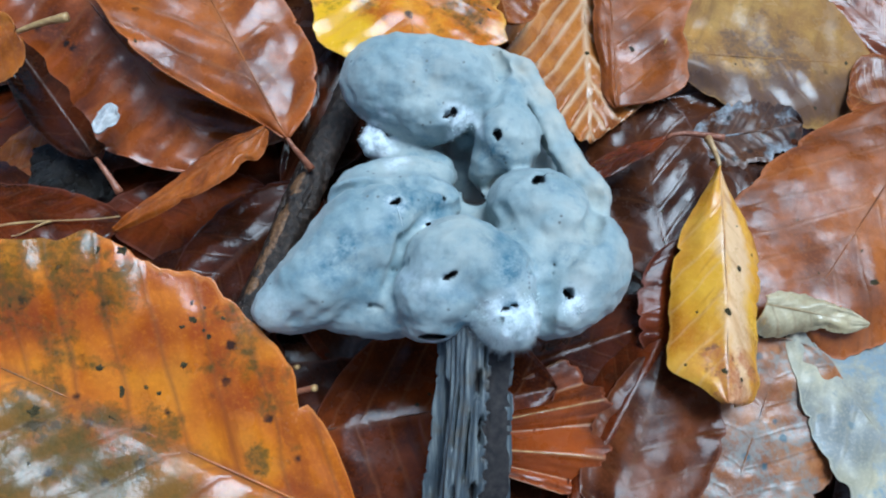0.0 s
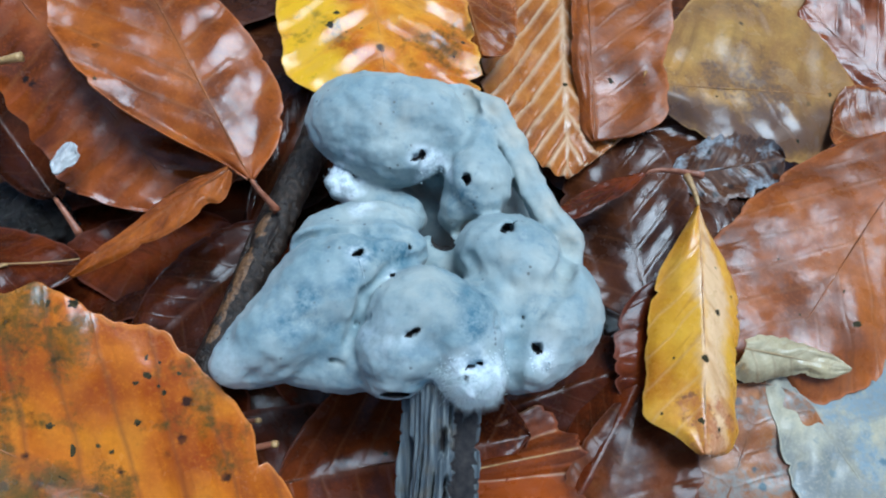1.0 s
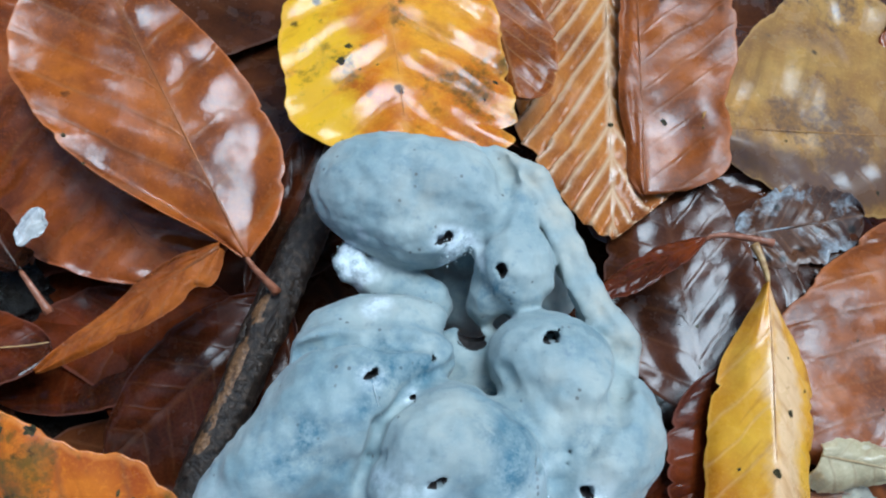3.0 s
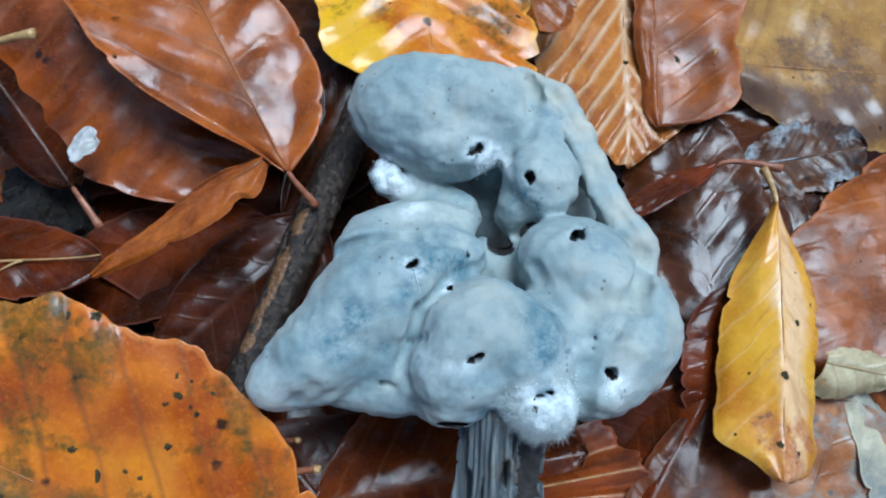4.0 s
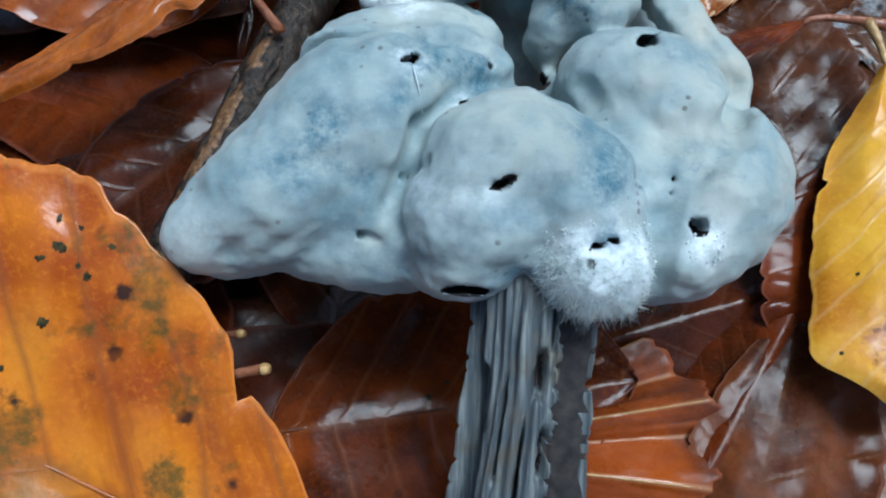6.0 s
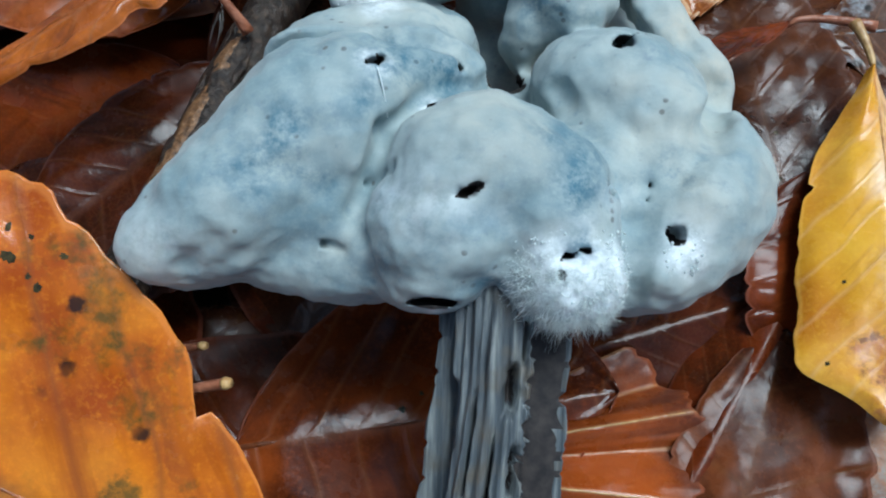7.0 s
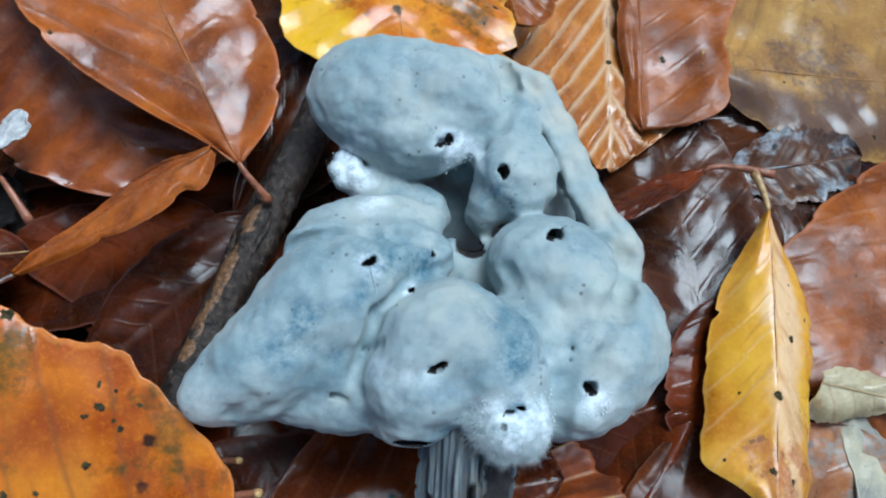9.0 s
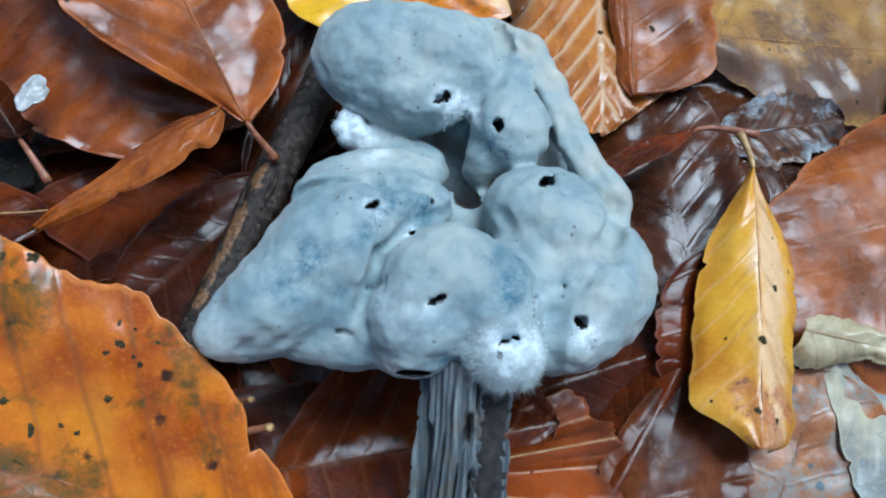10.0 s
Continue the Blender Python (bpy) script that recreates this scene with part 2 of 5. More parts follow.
def bark_material():
    n = Nodes("wet_bark")
    tc = n.add("TexCoord")
    mp = n.tree.nodes.new("ShaderNodeMapping")
    mp.inputs["Scale"].default_value = (1, 1, 0.12)
    n.link(tc.outputs["Object"], mp.inputs["Vector"])
    grain = n.noise(900, 5, 0.6, mp.outputs[0])
    colour = n.ramp(grain, (0.3, (0.007, 0.006, 0.005)), (0.55, (0.04, 0.027, 0.019)), (0.75, (0.13, 0.09, 0.06)))
    n.link(colour, n.bsdf.inputs["Base Color"])
    n.bsdf.inputs["Roughness"].default_value = 0.38
    n.bump(grain, 0.9, 0.001)
    return n.mat


def wood_material():
    n = Nodes("split_wood")
    tc = n.add("TexCoord")
    mp = n.tree.nodes.new("ShaderNodeMapping")
    mp.inputs["Scale"].default_value = (1, 1, 0.06)
    n.link(tc.outputs["Object"], mp.inputs["Vector"])
    grain = n.noise(1500, 4, 0.6, mp.outputs[0])
    colour = n.ramp(grain, (0.3, (0.05, 0.024, 0.010)), (0.55, (0.20, 0.10, 0.042)), (0.78, (0.42, 0.26, 0.14)))
    n.link(colour, n.bsdf.inputs["Base Color"])
    n.bsdf.inputs["Roughness"].default_value = 0.4
    n.bump(grain, 0.7, 0.0006)
    return n.mat


def humus_material():
    n = Nodes("black_humus")
    n.link(n.ramp(n.noise(500, 6, 0.7), (0.35, (0.006, 0.005, 0.004)), (0.68, (0.03, 0.024, 0.018))), n.bsdf.inputs["Base Color"])
    n.link(n.ramp(n.noise(300, 4), (0.4, 0.12), (0.62, 0.6)), n.bsdf.inputs["Roughness"])
    n.bump(n.noise(650, 6, 0.7), 1.0, 0.0015)
    return n.mat


HUMUS = humus_material()
BARK, WOOD = bark_material(), wood_material()


def cap_material():
    n = Nodes("grey_blue_cap")
    broad = n.noise(95, 4, 0.6)
    colour = n.ramp(broad, (0.34, (0.212, 0.293, 0.311)), (0.50, (0.322, 0.388, 0.385)), (0.66, (0.438, 0.478, 0.440)))
    stain = n.ramp(n.noise(150, 5, 0.68), (0.52, 0.0), (0.68, 0.6))
    colour = n.mix(stain, colour, (0.14, 0.235, 0.285))
    colour = n.mix(n.ramp(n.noise(120, 5, 0.62), (0.54, 0.0), (0.70, 0.5)), colour, (0.47, 0.495, 0.44))
    colour = n.mix(n.ramp(n.noise(420, 5, 0.7), (0.54, 0.0), (0.70, 0.35)), colour, (0.46, 0.52, 0.50))
    colour = n.mix(n.ramp(n.noise(560, 4, 0.7), (0.58, 0.0), (0.72, 0.45)), colour, (0.13, 0.20, 0.26))
    dot = n.add("TexVoronoi", Scale=620.0)
    n.link(n.place(), dot.inputs["Vector"])
    few = n.ramp(n.noise(240, 2), (0.57, 0.0), (0.62, 0.75))
    colour = n.mix(n.maths("MULTIPLY", n.ramp(dot.outputs["Distance"], (0.12, 1.0), (0.2, 0.0)), few), colour, (0.09, 0.085, 0.08))
    pale = n.tree.nodes.new("ShaderNodeAttribute")
    pale.attribute_name = "pale"
    grain = n.noise(2600, 4, 0.7)
    white = n.maths("MULTIPLY", pale.outputs["Fac"], n.ramp(n.noise(620, 6, 0.75), (0.38, 0.25), (0.56, 1.0)))
    colour = n.mix(white, colour, (0.88, 0.92, 0.93))
    blue = n.tree.nodes.new("ShaderNodeAttribute")
    blue.attribute_name = "blue"
    colour = n.mix(n.maths("MULTIPLY", blue.outputs["Fac"], n.ramp(n.noise(430, 6, 0.75), (0.40, 0.12), (0.58, 1.0))), colour, (0.060, 0.150, 0.205))
    tan = n.tree.nodes.new("ShaderNodeAttribute")
    tan.attribute_name = "tan"
    colour = n.mix(n.maths("MULTIPLY", tan.outputs["Fac"], n.ramp(n.noise(330, 5, 0.65), (0.35, 0.45), (0.6, 1.0))), colour, (0.52, 0.49, 0.40))
    colour = n.mix(n.ramp(grain, (0.5, 0.0), (0.8, 0.2)), colour, (0.50, 0.57, 0.57))
    n.link(colour, n.bsdf.inputs["Base Color"])
    n.bsdf.inputs["Roughness"].default_value = 0.62
    n.bsdf.inputs["Specular IOR Level"].default_value = 0.35
    n.bsdf.inputs["Sheen Weight"].default_value = 0.15
    n.bump(n.maths("ADD", n.maths("MULTIPLY", grain, 0.2), n.noise(300, 4, 0.6)), 0.2, 0.0006)
    return n.mat


# inner flesh made near-black, with the shade of the openings put into the colour
def shaded_flesh_material():
    n = Nodes("shaded_inner_flesh")
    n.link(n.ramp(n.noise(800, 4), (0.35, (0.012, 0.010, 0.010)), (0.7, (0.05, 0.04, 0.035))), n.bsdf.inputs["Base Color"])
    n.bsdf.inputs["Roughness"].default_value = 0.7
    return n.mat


def stem_material():
    n = Nodes("grey_ribbed_stem")
    tc = n.add("TexCoord")
    mp = n.tree.nodes.new("ShaderNodeMapping")
    mp.inputs["Scale"].default_value = (1, 0.05, 1)
    n.link(tc.outputs["Object"], mp.inputs["Vector"])
    grain = n.noise(1300, 5, 0.6, mp.outputs[0])
    colour = n.ramp(grain, (0.30, (0.030, 0.036, 0.042)), (0.50, (0.095, 0.110, 0.117)), (0.68, (0.24, 0.255, 0.24)))
    n.link(n.mix(n.ramp(n.noise(260, 3), (0.48, 0.0), (0.66, 0.65)), colour, (0.13, 0.105, 0.07)), n.bsdf.inputs["Base Color"])
    n.bsdf.inputs["Roughness"].default_value = 0.42
    n.bump(grain, 0.6, 0.0007)
    return n.mat


def fuzz_material():
    n = Nodes("white_mycelium")
    n.link(n.ramp(n.noise(900, 2), (0.3, (0.86, 0.94, 0.92)), (0.7, (0.93, 0.97, 0.96))), n.bsdf.inputs["Base Color"])
    n.bsdf.inputs["Roughness"].default_value = 0.7
    # the fine threads let light through
    through_light, both = n.add("BsdfTranslucent", Color=(0.92, 0.97, 0.96, 1)), n.add("MixShader", Fac=0.5)
    n.link(n.bsdf.outputs[0], both.inputs[1])
    n.link(through_light.outputs[0], both.inputs[2])
    n.link(both.outputs[0], n.tree.nodes["Material Output"].inputs["Surface"])
    return n.mat


CAP, SHADED_FLESH, STEM, FUZZ = cap_material(), shaded_flesh_material(), stem_material(), fuzz_material()


# ---- mesh helpers ----
def mesh_of(name, verts, faces, mats, smooth=True):
    me = bpy.data.meshes.new(name)
    me.from_pydata([tuple(v) for v in verts], [], faces)
    for material in mats:
        me.materials.append(material)
    if smooth:
        me.shade_smooth()
    me.update()
    return me


def child(name, me, parent, label=""):
    ob = new(name, me)
    ob.parent = parent
    return tagged(ob, label)


def tube(points, radii, sides=8, squash=1.0):
    """Vertices and faces of a closed tapered tube along points."""
    verts, faces = [], []
    pts = [Vector(p) for p in points]
    side = None
    for i, p in enumerate(pts):
        along = (pts[min(i + 1, len(pts) - 1)] - pts[max(i - 1, 0)]).normalized()
        if side is None:
            side = along.orthogonal().normalized()
        side = (side - along * side.dot(along)).normalized()
        other = along.cross(side)
        for k in range(sides):
            a = 2 * math.pi * k / sides
            verts.append(p + radii[i] * (math.cos(a) * side + squash * math.sin(a) * other))
    for i in range(len(pts) - 1):
        for k in range(sides):
            b, c = i * sides + k, i * sides + (k + 1) % sides
            faces.append((b, c, c + sides, b + sides))
    faces.append(tuple(range(sides))[::-1])
    faces.append(tuple(range((len(pts) - 1) * sides, len(pts) * sides)))
    return verts, faces


def near_points(verts, spots, reach):
    """One near any of the spots, falling to nothing at its reach."""
    out = np.zeros(len(verts))
    for spot, r in zip(spots, reach):
        d = np.linalg.norm(verts[:, : len(spot)] - spot, axis=1) / r
        out = np.maximum(out, np.clip(1.3 - 1.3 * d, 0, 1))
    return out


def bezier(a, b, c, d, count):
    a, b, c, d = (Vector(v) for v in (a, b, c, d))
    for i in range(count):
        t = i / (count - 1)
        s = 1 - t
        yield a * s ** 3 + b * 3 * s * s * t + c * 3 * s * t * t + d * t ** 3


# ---- leaves ----
def outline(stops, s, side):
    """The half width of a leaf at s along its midrib, eased between its stops."""
    k = max(i for i in range(len(stops)) if stops[i][0] <= s + 1e-6)
    if k == len(stops) - 1:
        return stops[k][side]
    near = [stops[min(len(stops) - 1, max(0, k + i))] for i in (-1, 0, 1, 2)]
    f = (s - near[1][0]) / (near[2][0] - near[1][0])
    a, b, c, d = (x[side] for x in near)
    m0 = (c - a) * (near[2][0] - near[1][0]) / max(1e-6, near[2][0] - near[0][0])
    m1 = (d - b) * (near[2][0] - near[1][0]) / max(1e-6, near[3][0] - near[1][0])
    return max(0.0, b * (1 + 2 * f) * (1 - f) ** 2 + m0 * f * (1 - f) ** 2 + c * f * f * (3 - 2 * f) + m1 * f * f * (f - 1))


def leaf_grid(base, tip, left, right, sw, p, veins, ridge, camber, bow, ragged, seed, rows=56, cols=13, cut=1.0, pleat=False, stops=None, curl=0.0, slant=0.2):
    """The blade of a leaf: vertices, faces and (vein phase, distance from midrib) for each vertex."""
    base, tip, left, right, bow = (Vector(v) for v in (base, tip, left, right, bow))
    q = p * (1 - sw) / sw
    top = sw ** p * (1 - sw) ** q
    mid = base.lerp(tip, sw) + bow * 4 * sw * (1 - sw)
    up = (tip - base).cross(left - right).normalized()
    up = up if up.z > 0 else -up
    verts, marks = [], []
    rng = random.Random(seed)
    bites = [(rng.uniform(0.15, 0.9), rng.uniform(0.03, 0.10), rng.uniform(0.006, 0.02), rng.choice((-1, 1))) for _ in range(7)]
    for i in range(rows + 1):
        for j in range(-cols, cols + 1):
            u = 1 - (1 - abs(j) / cols) ** 1.6
            s = i / rows * cut
            if cut < 1:
                s *= 1 + (0.03 * noise.noise((j * 0.2, seed, 0)) + 0.004 * noise.noise((j * 0.9, seed, 3)) - 0.02) * (i / rows) ** 6
            rib = base.lerp(tip, s) + bow * 4 * s * (1 - s)
            width = max(0.0, s ** p * max(0.0, 1 - s) ** q / top)
            if stops:
                width = outline(stops, min(1.0, s), 1 if j < 0 else 2)
            way = (left if j < 0 else right) - mid
            rough = 1 + ragged * (noise.noise((s * 9, seed * 3.7, 1.0 if j < 0 else 5.0)) * 2 + noise.noise((s * 31, seed * 2.7, 2.0 if j < 0 else 6.0))) - sum(d * math.exp(-(((s - at) / w) ** 2)) for at, d, w, side in bites if side * j > 0) * min(1.0, ragged * 40) + 0.007 * math.cos(2 * math.pi * veins * (s - 0.2 * width))
            phase = veins * 1.12 * (s - slant * u * width) + (0.0 if j < 0 else 0.13) + 0.12 * noise.noise((s * 5, u * 3, seed * 1.3 + (0 if j < 0 else 9)))
            tri = abs((phase % 1.0) - 0.5) * 2
            lift = ridge * (tri * tri * (3 - 2 * tri) - 0.5) * min(1.0, u * 4) * (1 - 0.4 * u ** 3) * min(1.0, width * 1.5)
            if pleat:
                saw = (phase + 0.5) % 1.0
                saw = 1 - (saw / 0.72 if saw < 0.72 else (1 - saw) / 0.28)
                lift = ridge * (saw - 0.5) * (1 + 0.7 * noise.noise((math.floor(phase) * 3.1, seed, 0))) * (0.3 + 0.7 * u)
                rough += 0.10 * saw
            lift += 0.45 * camber * (1 - (1 - u) ** 2 - u) * 2 * width
            lift += (0.8 + 0.02 * way.length) * noise.noise((s * 3.3, (u if j < 0 else -u) * 2.2, seed * 7.1)) * (0.3 + 0.9 * u) * 1.2
            spot = rib + way * (u * width)
            lift += 0.42 * noise.noise(spot * 0.11 + Vector((seed * 2.3, 0, 0))) + 0.16 * noise.noise(spot * 0.28 + Vector((0, seed * 1.9, 0)))
            lift -= 0.06 * max(0.0, 1 - u * 14) + curl * u ** 4 * (0.7 + 0.6 * noise.noise((s * 4, seed, 8.0 if j < 0 else 11.0)))
            verts.append(rib + way * (u * width * (rough if u > 0.5 else 1 + (rough - 1) * u)) + up * lift)
            marks.append((phase, u if j > 0 else -u))
    wide = 2 * cols + 1
    faces = [(i * wide + j, i * wide + j + 1, (i + 1) * wide + j + 1, (i + 1) * wide + j) for i in range(rows) for j in range(wide - 1)]
    return verts, faces, marks, up


def leaf(label, material, base, tip, left, right, stalk=None, sw=0.5, p=0.6, veins=7, ridge=0.15, camber=0.0, bow=(0, 0, 0), ragged=0.022, seed=0, cut=1.0, spots=(), pleat=False, stops=None, curl=0.0, rows=84, cols=18, patches=(), slant=0.2):
    """A leaf by its base, its tip and the widest points of its two halves, in millimetres."""
    verts, faces, marks, up = leaf_grid(base, tip, left, right, sw, p, veins, ridge, camber, bow, ragged, seed, rows, cols, cut, pleat, stops, curl, slant)
    origin = Vector(base)
    thing = new("beech_leaf")
    thing.location = origin / 1000
    tagged(thing, label, "leaf", "fallen leaves")
    me = mesh_of("blade", [(v - origin) / 1000 for v in verts], faces, [material])
    layer = me.uv_layers.new(name="UVMap")
    index = np.empty(len(me.loops), dtype=np.int32)
    me.loops.foreach_get("vertex_index", index)
    layer.data.foreach_set("uv", np.array(marks, dtype=np.float32)[index].ravel())
    if patches:
        flat = np.array([tuple(v) for v in verts])[:, :2]
        spread = near_points(flat, [(x, y) for x, y, _ in patches], [r for _, _, r in patches])
        me.attributes.new("patch", "FLOAT", "POINT").data.foreach_set("value", spread.astype(np.float32))
    blade = child("blade", me, thing)
    thick = blade.modifiers.new("thickness", "SOLIDIFY")
    thick.thickness, thick.offset = 0.00022, 0.0
    tipv, bowv = Vector(tip), Vector(bow)
    # dark fungal specks and discs for small holes, at (along, across, radius in millimetres)
    wide = 2 * cols + 1
    for k, (along, across, size) in enumerate(spots):
        i, j = min(rows - 2, max(1, round(along / cut * rows))), min(2 * cols - 1, max(1, round(cols + math.copysign(cols * (1 - (1 - abs(across)) ** 0.625), across))))
        at = verts[i * wide + j]
        a, b = verts[(i + 1) * wide + j] - verts[(i - 1) * wide + j], verts[i * wide + j + 1] - verts[i * wide + j - 1]
        face = a.cross(b).normalized()
        face = face if face.z > 0 else -face
        a = a.normalized()
        b = face.cross(a)
        disc = [at + face * 0.13]
        for ring, lift in ((0.62, 0.125), (0.85, 0.06)):
            for n in range(20):
                t = 2 * math.pi * n / 20
                r = size * 0.82 * ring * (0.95 + 0.5 * noise.noise((math.cos(t) * 1.1, math.sin(t) * 1.1, seed + k * 2.7)) + 0.45 * noise.noise((math.cos(t) * 2.7, math.sin(t) * 2.7, k * 1.3)))
                disc.append(at + (a * math.cos(t) + b * math.sin(t)) * r + face * lift)
        fan = [(0, 1 + n, 1 + (n + 1) % 20) for n in range(20)] + [(1 + n, 21 + n, 21 + (n + 1) % 20, 1 + (n + 1) % 20) for n in range(20)]
        child("mould_spot", mesh_of("mould_spot", [(v - origin) / 1000 for v in disc], fan, [SPECK]), thing, "black fungal spot or hole disc")
    sunk = 0.5 if material in (DEEP_SHADE, REDBROWN, DARKBROWN, SHEEN) else 0.02
    line = [origin.lerp(tipv, s) + bowv * 4 * s * (1 - s) - up * sunk for s in (cut * (0.86 - 0.86 * k / 14) for k in range(15))]
    radii = [0.07 + 0.25 * k / 14 for k in range(15)]
    if stalk is not None:
        end = Vector(stalk)
        out = (end - origin).length
        more = list(bezier(origin, origin + (origin - line[-3]).normalized() * out * 0.3, origin.lerp(end, 0.7) + up * 0.6, end, 10))[1:]
        line += more
        radii += [0.45 + 0.04 * k for k in range(7)] + [0.8, 0.85]
    if stalk is not None:
        v, f = tube([(x - origin) / 1000 for x in line[14:]], [r / 1000 for r in radii[14:]], 8, 0.8)
        child("stalk", mesh_of("stalk", v, f, [PALE_STALK if material in (YELLOW, ORANGE) else STALK]), thing, "thin leaf stalk")
        line, radii = line[:15], radii[:15]
    v, f = tube([(x - origin) / 1000 for x in line], [r / 1000 for r in radii], 8, 0.8)
    child("midrib", mesh_of("midrib", v, f, [material]), thing)
    return thing


def pleated_fan(label, material, apex, first, last, folds, seed):
    """A torn leaf that opens like a fan: folds are (share of the opening, length), in millimetres."""
    apex, first, last = Vector(apex), Vector(first) - Vector(apex), Vector(last) - Vector(apex)
    up = first.cross(last).normalized()
    up = up if up.z > 0 else -up
    thing = new("beech_leaf")
    thing.location = apex / 1000
    tagged(thing, label, "leaf", "fallen leaves")
    turn, steps, rows = first.angle(last), 14, 40
    ahead = first.normalized()
    side = (last - ahead * last.dot(ahead)).normalized()
    verts, marks = [], []
    for k in range(len(folds) - 1):
        for i in range(steps):
            f = i / steps
            verts.append((k, f))
    verts.append((len(folds) - 2, 1.0))
    columns, verts = verts, []
    for r in range(rows + 1):
        for c, (k, f) in enumerate(columns):
            a = turn * (folds[k][0] + (folds[k + 1][0] - folds[k][0]) * f)
            size = first.length * (1 - a / turn) + last.length * a / turn
            reach = size * (folds[k][1] + (folds[k + 1][1] - folds[k][1]) * f) * (1 + 0.035 * noise.noise((c * 0.33, seed, 0)) + 0.015 * noise.noise((c * 1.1, seed, 2)) + 0.04 * (1 - abs(2 * f - 1)))
            d = reach * (0.30 + 0.70 * r / rows)
            ridge = (f if k % 2 else 1 - f) * 2 - 1
            lift = ridge * 0.045 * d + 0.05 * d * math.sin(a / turn * math.pi) + 0.5 * noise.noise((d * 0.11, c * 0.08, seed)) + 0.25 * noise.noise((d * 0.3, c * 0.3, seed + 4)) - 1.2 * (r / rows) ** 3
            verts.append((ahead * math.cos(a) + side * math.sin(a)) * d + up * lift)
            marks.append((k + 0.5 + f, 0.12 + 0.86 * r / rows))
    wide = len(columns)
    faces = [(i * wide + j, i * wide + j + 1, (i + 1) * wide + j + 1, (i + 1) * wide + j) for i in range(rows) for j in range(wide - 1)]
    me = mesh_of("blade", [v / 1000 for v in verts], faces, [material])
    layer = me.uv_layers.new(name="UVMap")
    index = np.empty(len(me.loops), dtype=np.int32)
    me.loops.foreach_get("vertex_index", index)
    layer.data.foreach_set("uv", np.array(marks, dtype=np.float32)[index].ravel())
    blade = child("blade", me, thing)
    thick = blade.modifiers.new("thickness", "SOLIDIFY")
    thick.thickness, thick.offset = 0.00022, 0.0
    for k in range(1, len(folds) - 1):
        line = [verts[i * wide + k * steps] + up * 0.03 for i in range(2, rows - 1, 3)]
        v, f = tube([p / 1000 for p in line], [(0.20 - 0.13 * i / len(line)) / 1000 for i in range(len(line))], 6)
        child("rib", mesh_of("rib", v, f, [PALE_STALK if k in (2, 4, 5) else material]), thing)
    return thing


# ---- ground ----
def slope(x, y):
    """Height of the leaf layer, in metres."""
    near = math.exp(-((x - 0.03) ** 2 + (y - 0.08) ** 2) / 0.09)
    return near * (-0.0018 - 0.0896 * x + 0.0856 * y) - 0.006 * (1 - near)


def ground():
    steps = [0.0]
    while steps[-1] < 120:
        steps.append(steps[-1] + max(0.006, steps[-1] * 0.11))
    line = [-s for s in steps[:0:-1]] + steps
    verts = []
    for y in line:
        for x in line:
            z = slope(x + 0.03, y + 0.08) - 0.040 + 0.006 * noise.noise((x * 40, y * 40, 0)) + 0.02 * min(1, (x * x + y * y) / 4) * noise.noise((x * 2, y * 2, 3))
            verts.append((x + 0.03, y + 0.08, z))
    n = len(line)
    faces = [(j * n + i, j * n + i + 1, (j + 1) * n + i + 1, (j + 1) * n + i) for j in range(n - 1) for i in range(n - 1)]
    tagged(new("ground", mesh_of("ground", verts, faces, [SOIL])), "dark wet woodland soil under fallen leaves", "soil", kind="structure")


ground()


def litter():
    """The deeper, uncounted layer of old leaves."""
    rng = random.Random(5)
    verts, faces, marks, slots = [], [], [], []
    for k in range(2600):
        if k < 200:
            x, y = rng.uniform(-0.16, 0.22), rng.uniform(-0.06, 0.26)
            drop = rng.uniform(-0.030, -0.022)
        else:
            far = 0.16 + 1.15 * rng.random() ** 0.75
            a = rng.uniform(0, 2 * math.pi)
            if k < 520:
                far = 0.16 + 0.2 * rng.random()
            x, y = 0.03 + far * math.cos(a), 0.09 + far * math.sin(a)
            drop = rng.uniform(-0.016, 0.0) if far > 0.24 else -0.022
        turn, length = rng.uniform(0, 2 * math.pi), rng.uniform(48, 80)
        ahead = Vector((math.cos(turn), math.sin(turn), rng.uniform(-0.12, 0.12)))
        side = Vector((-math.sin(turn), math.cos(turn), rng.uniform(-0.2, 0.2)))
        c = Vector((x, y, slope(x, y) + drop)) * 1000
        w = length * rng.uniform(0.25, 0.32)
        v, f, m, _ = leaf_grid(c - ahead * length / 2, c + ahead * length / 2, c - side * w, c + side * w, rng.uniform(0.42, 0.55), 0.6, 7, 0.6, rng.uniform(-2, 2), (0, 0, rng.uniform(-2, 2)), 0.02, k, *((18, 4) if k < 520 else (8, 2)))
        start = len(verts)
        verts += [q / 1000 for q in v]
        marks += m
        faces += [tuple(i + start for i in q) for q in f]
        slots += [rng.choice((0, 0, 1, 1) if k < 200 else (0, 1, 1, 2, 3, 3, 4))] * len(f)
    me = mesh_of("leaf_litter", verts, faces, [DARKBROWN, REDBROWN, BROWN, AMBER, TANGREY])
    me.polygons.foreach_set("material_index", np.array(slots, dtype=np.int32))
    layer = me.uv_layers.new(name="UVMap")
    index = np.empty(len(me.loops), dtype=np.int32)
    me.loops.foreach_get("vertex_index", index)
    layer.data.foreach_set("uv", np.array(marks, dtype=np.float32)[index].ravel())
    tagged(new("leaf_litter", me), "deep layer of wet brown fallen beech leaves", "leaf litter", kind="stuff")


litter()


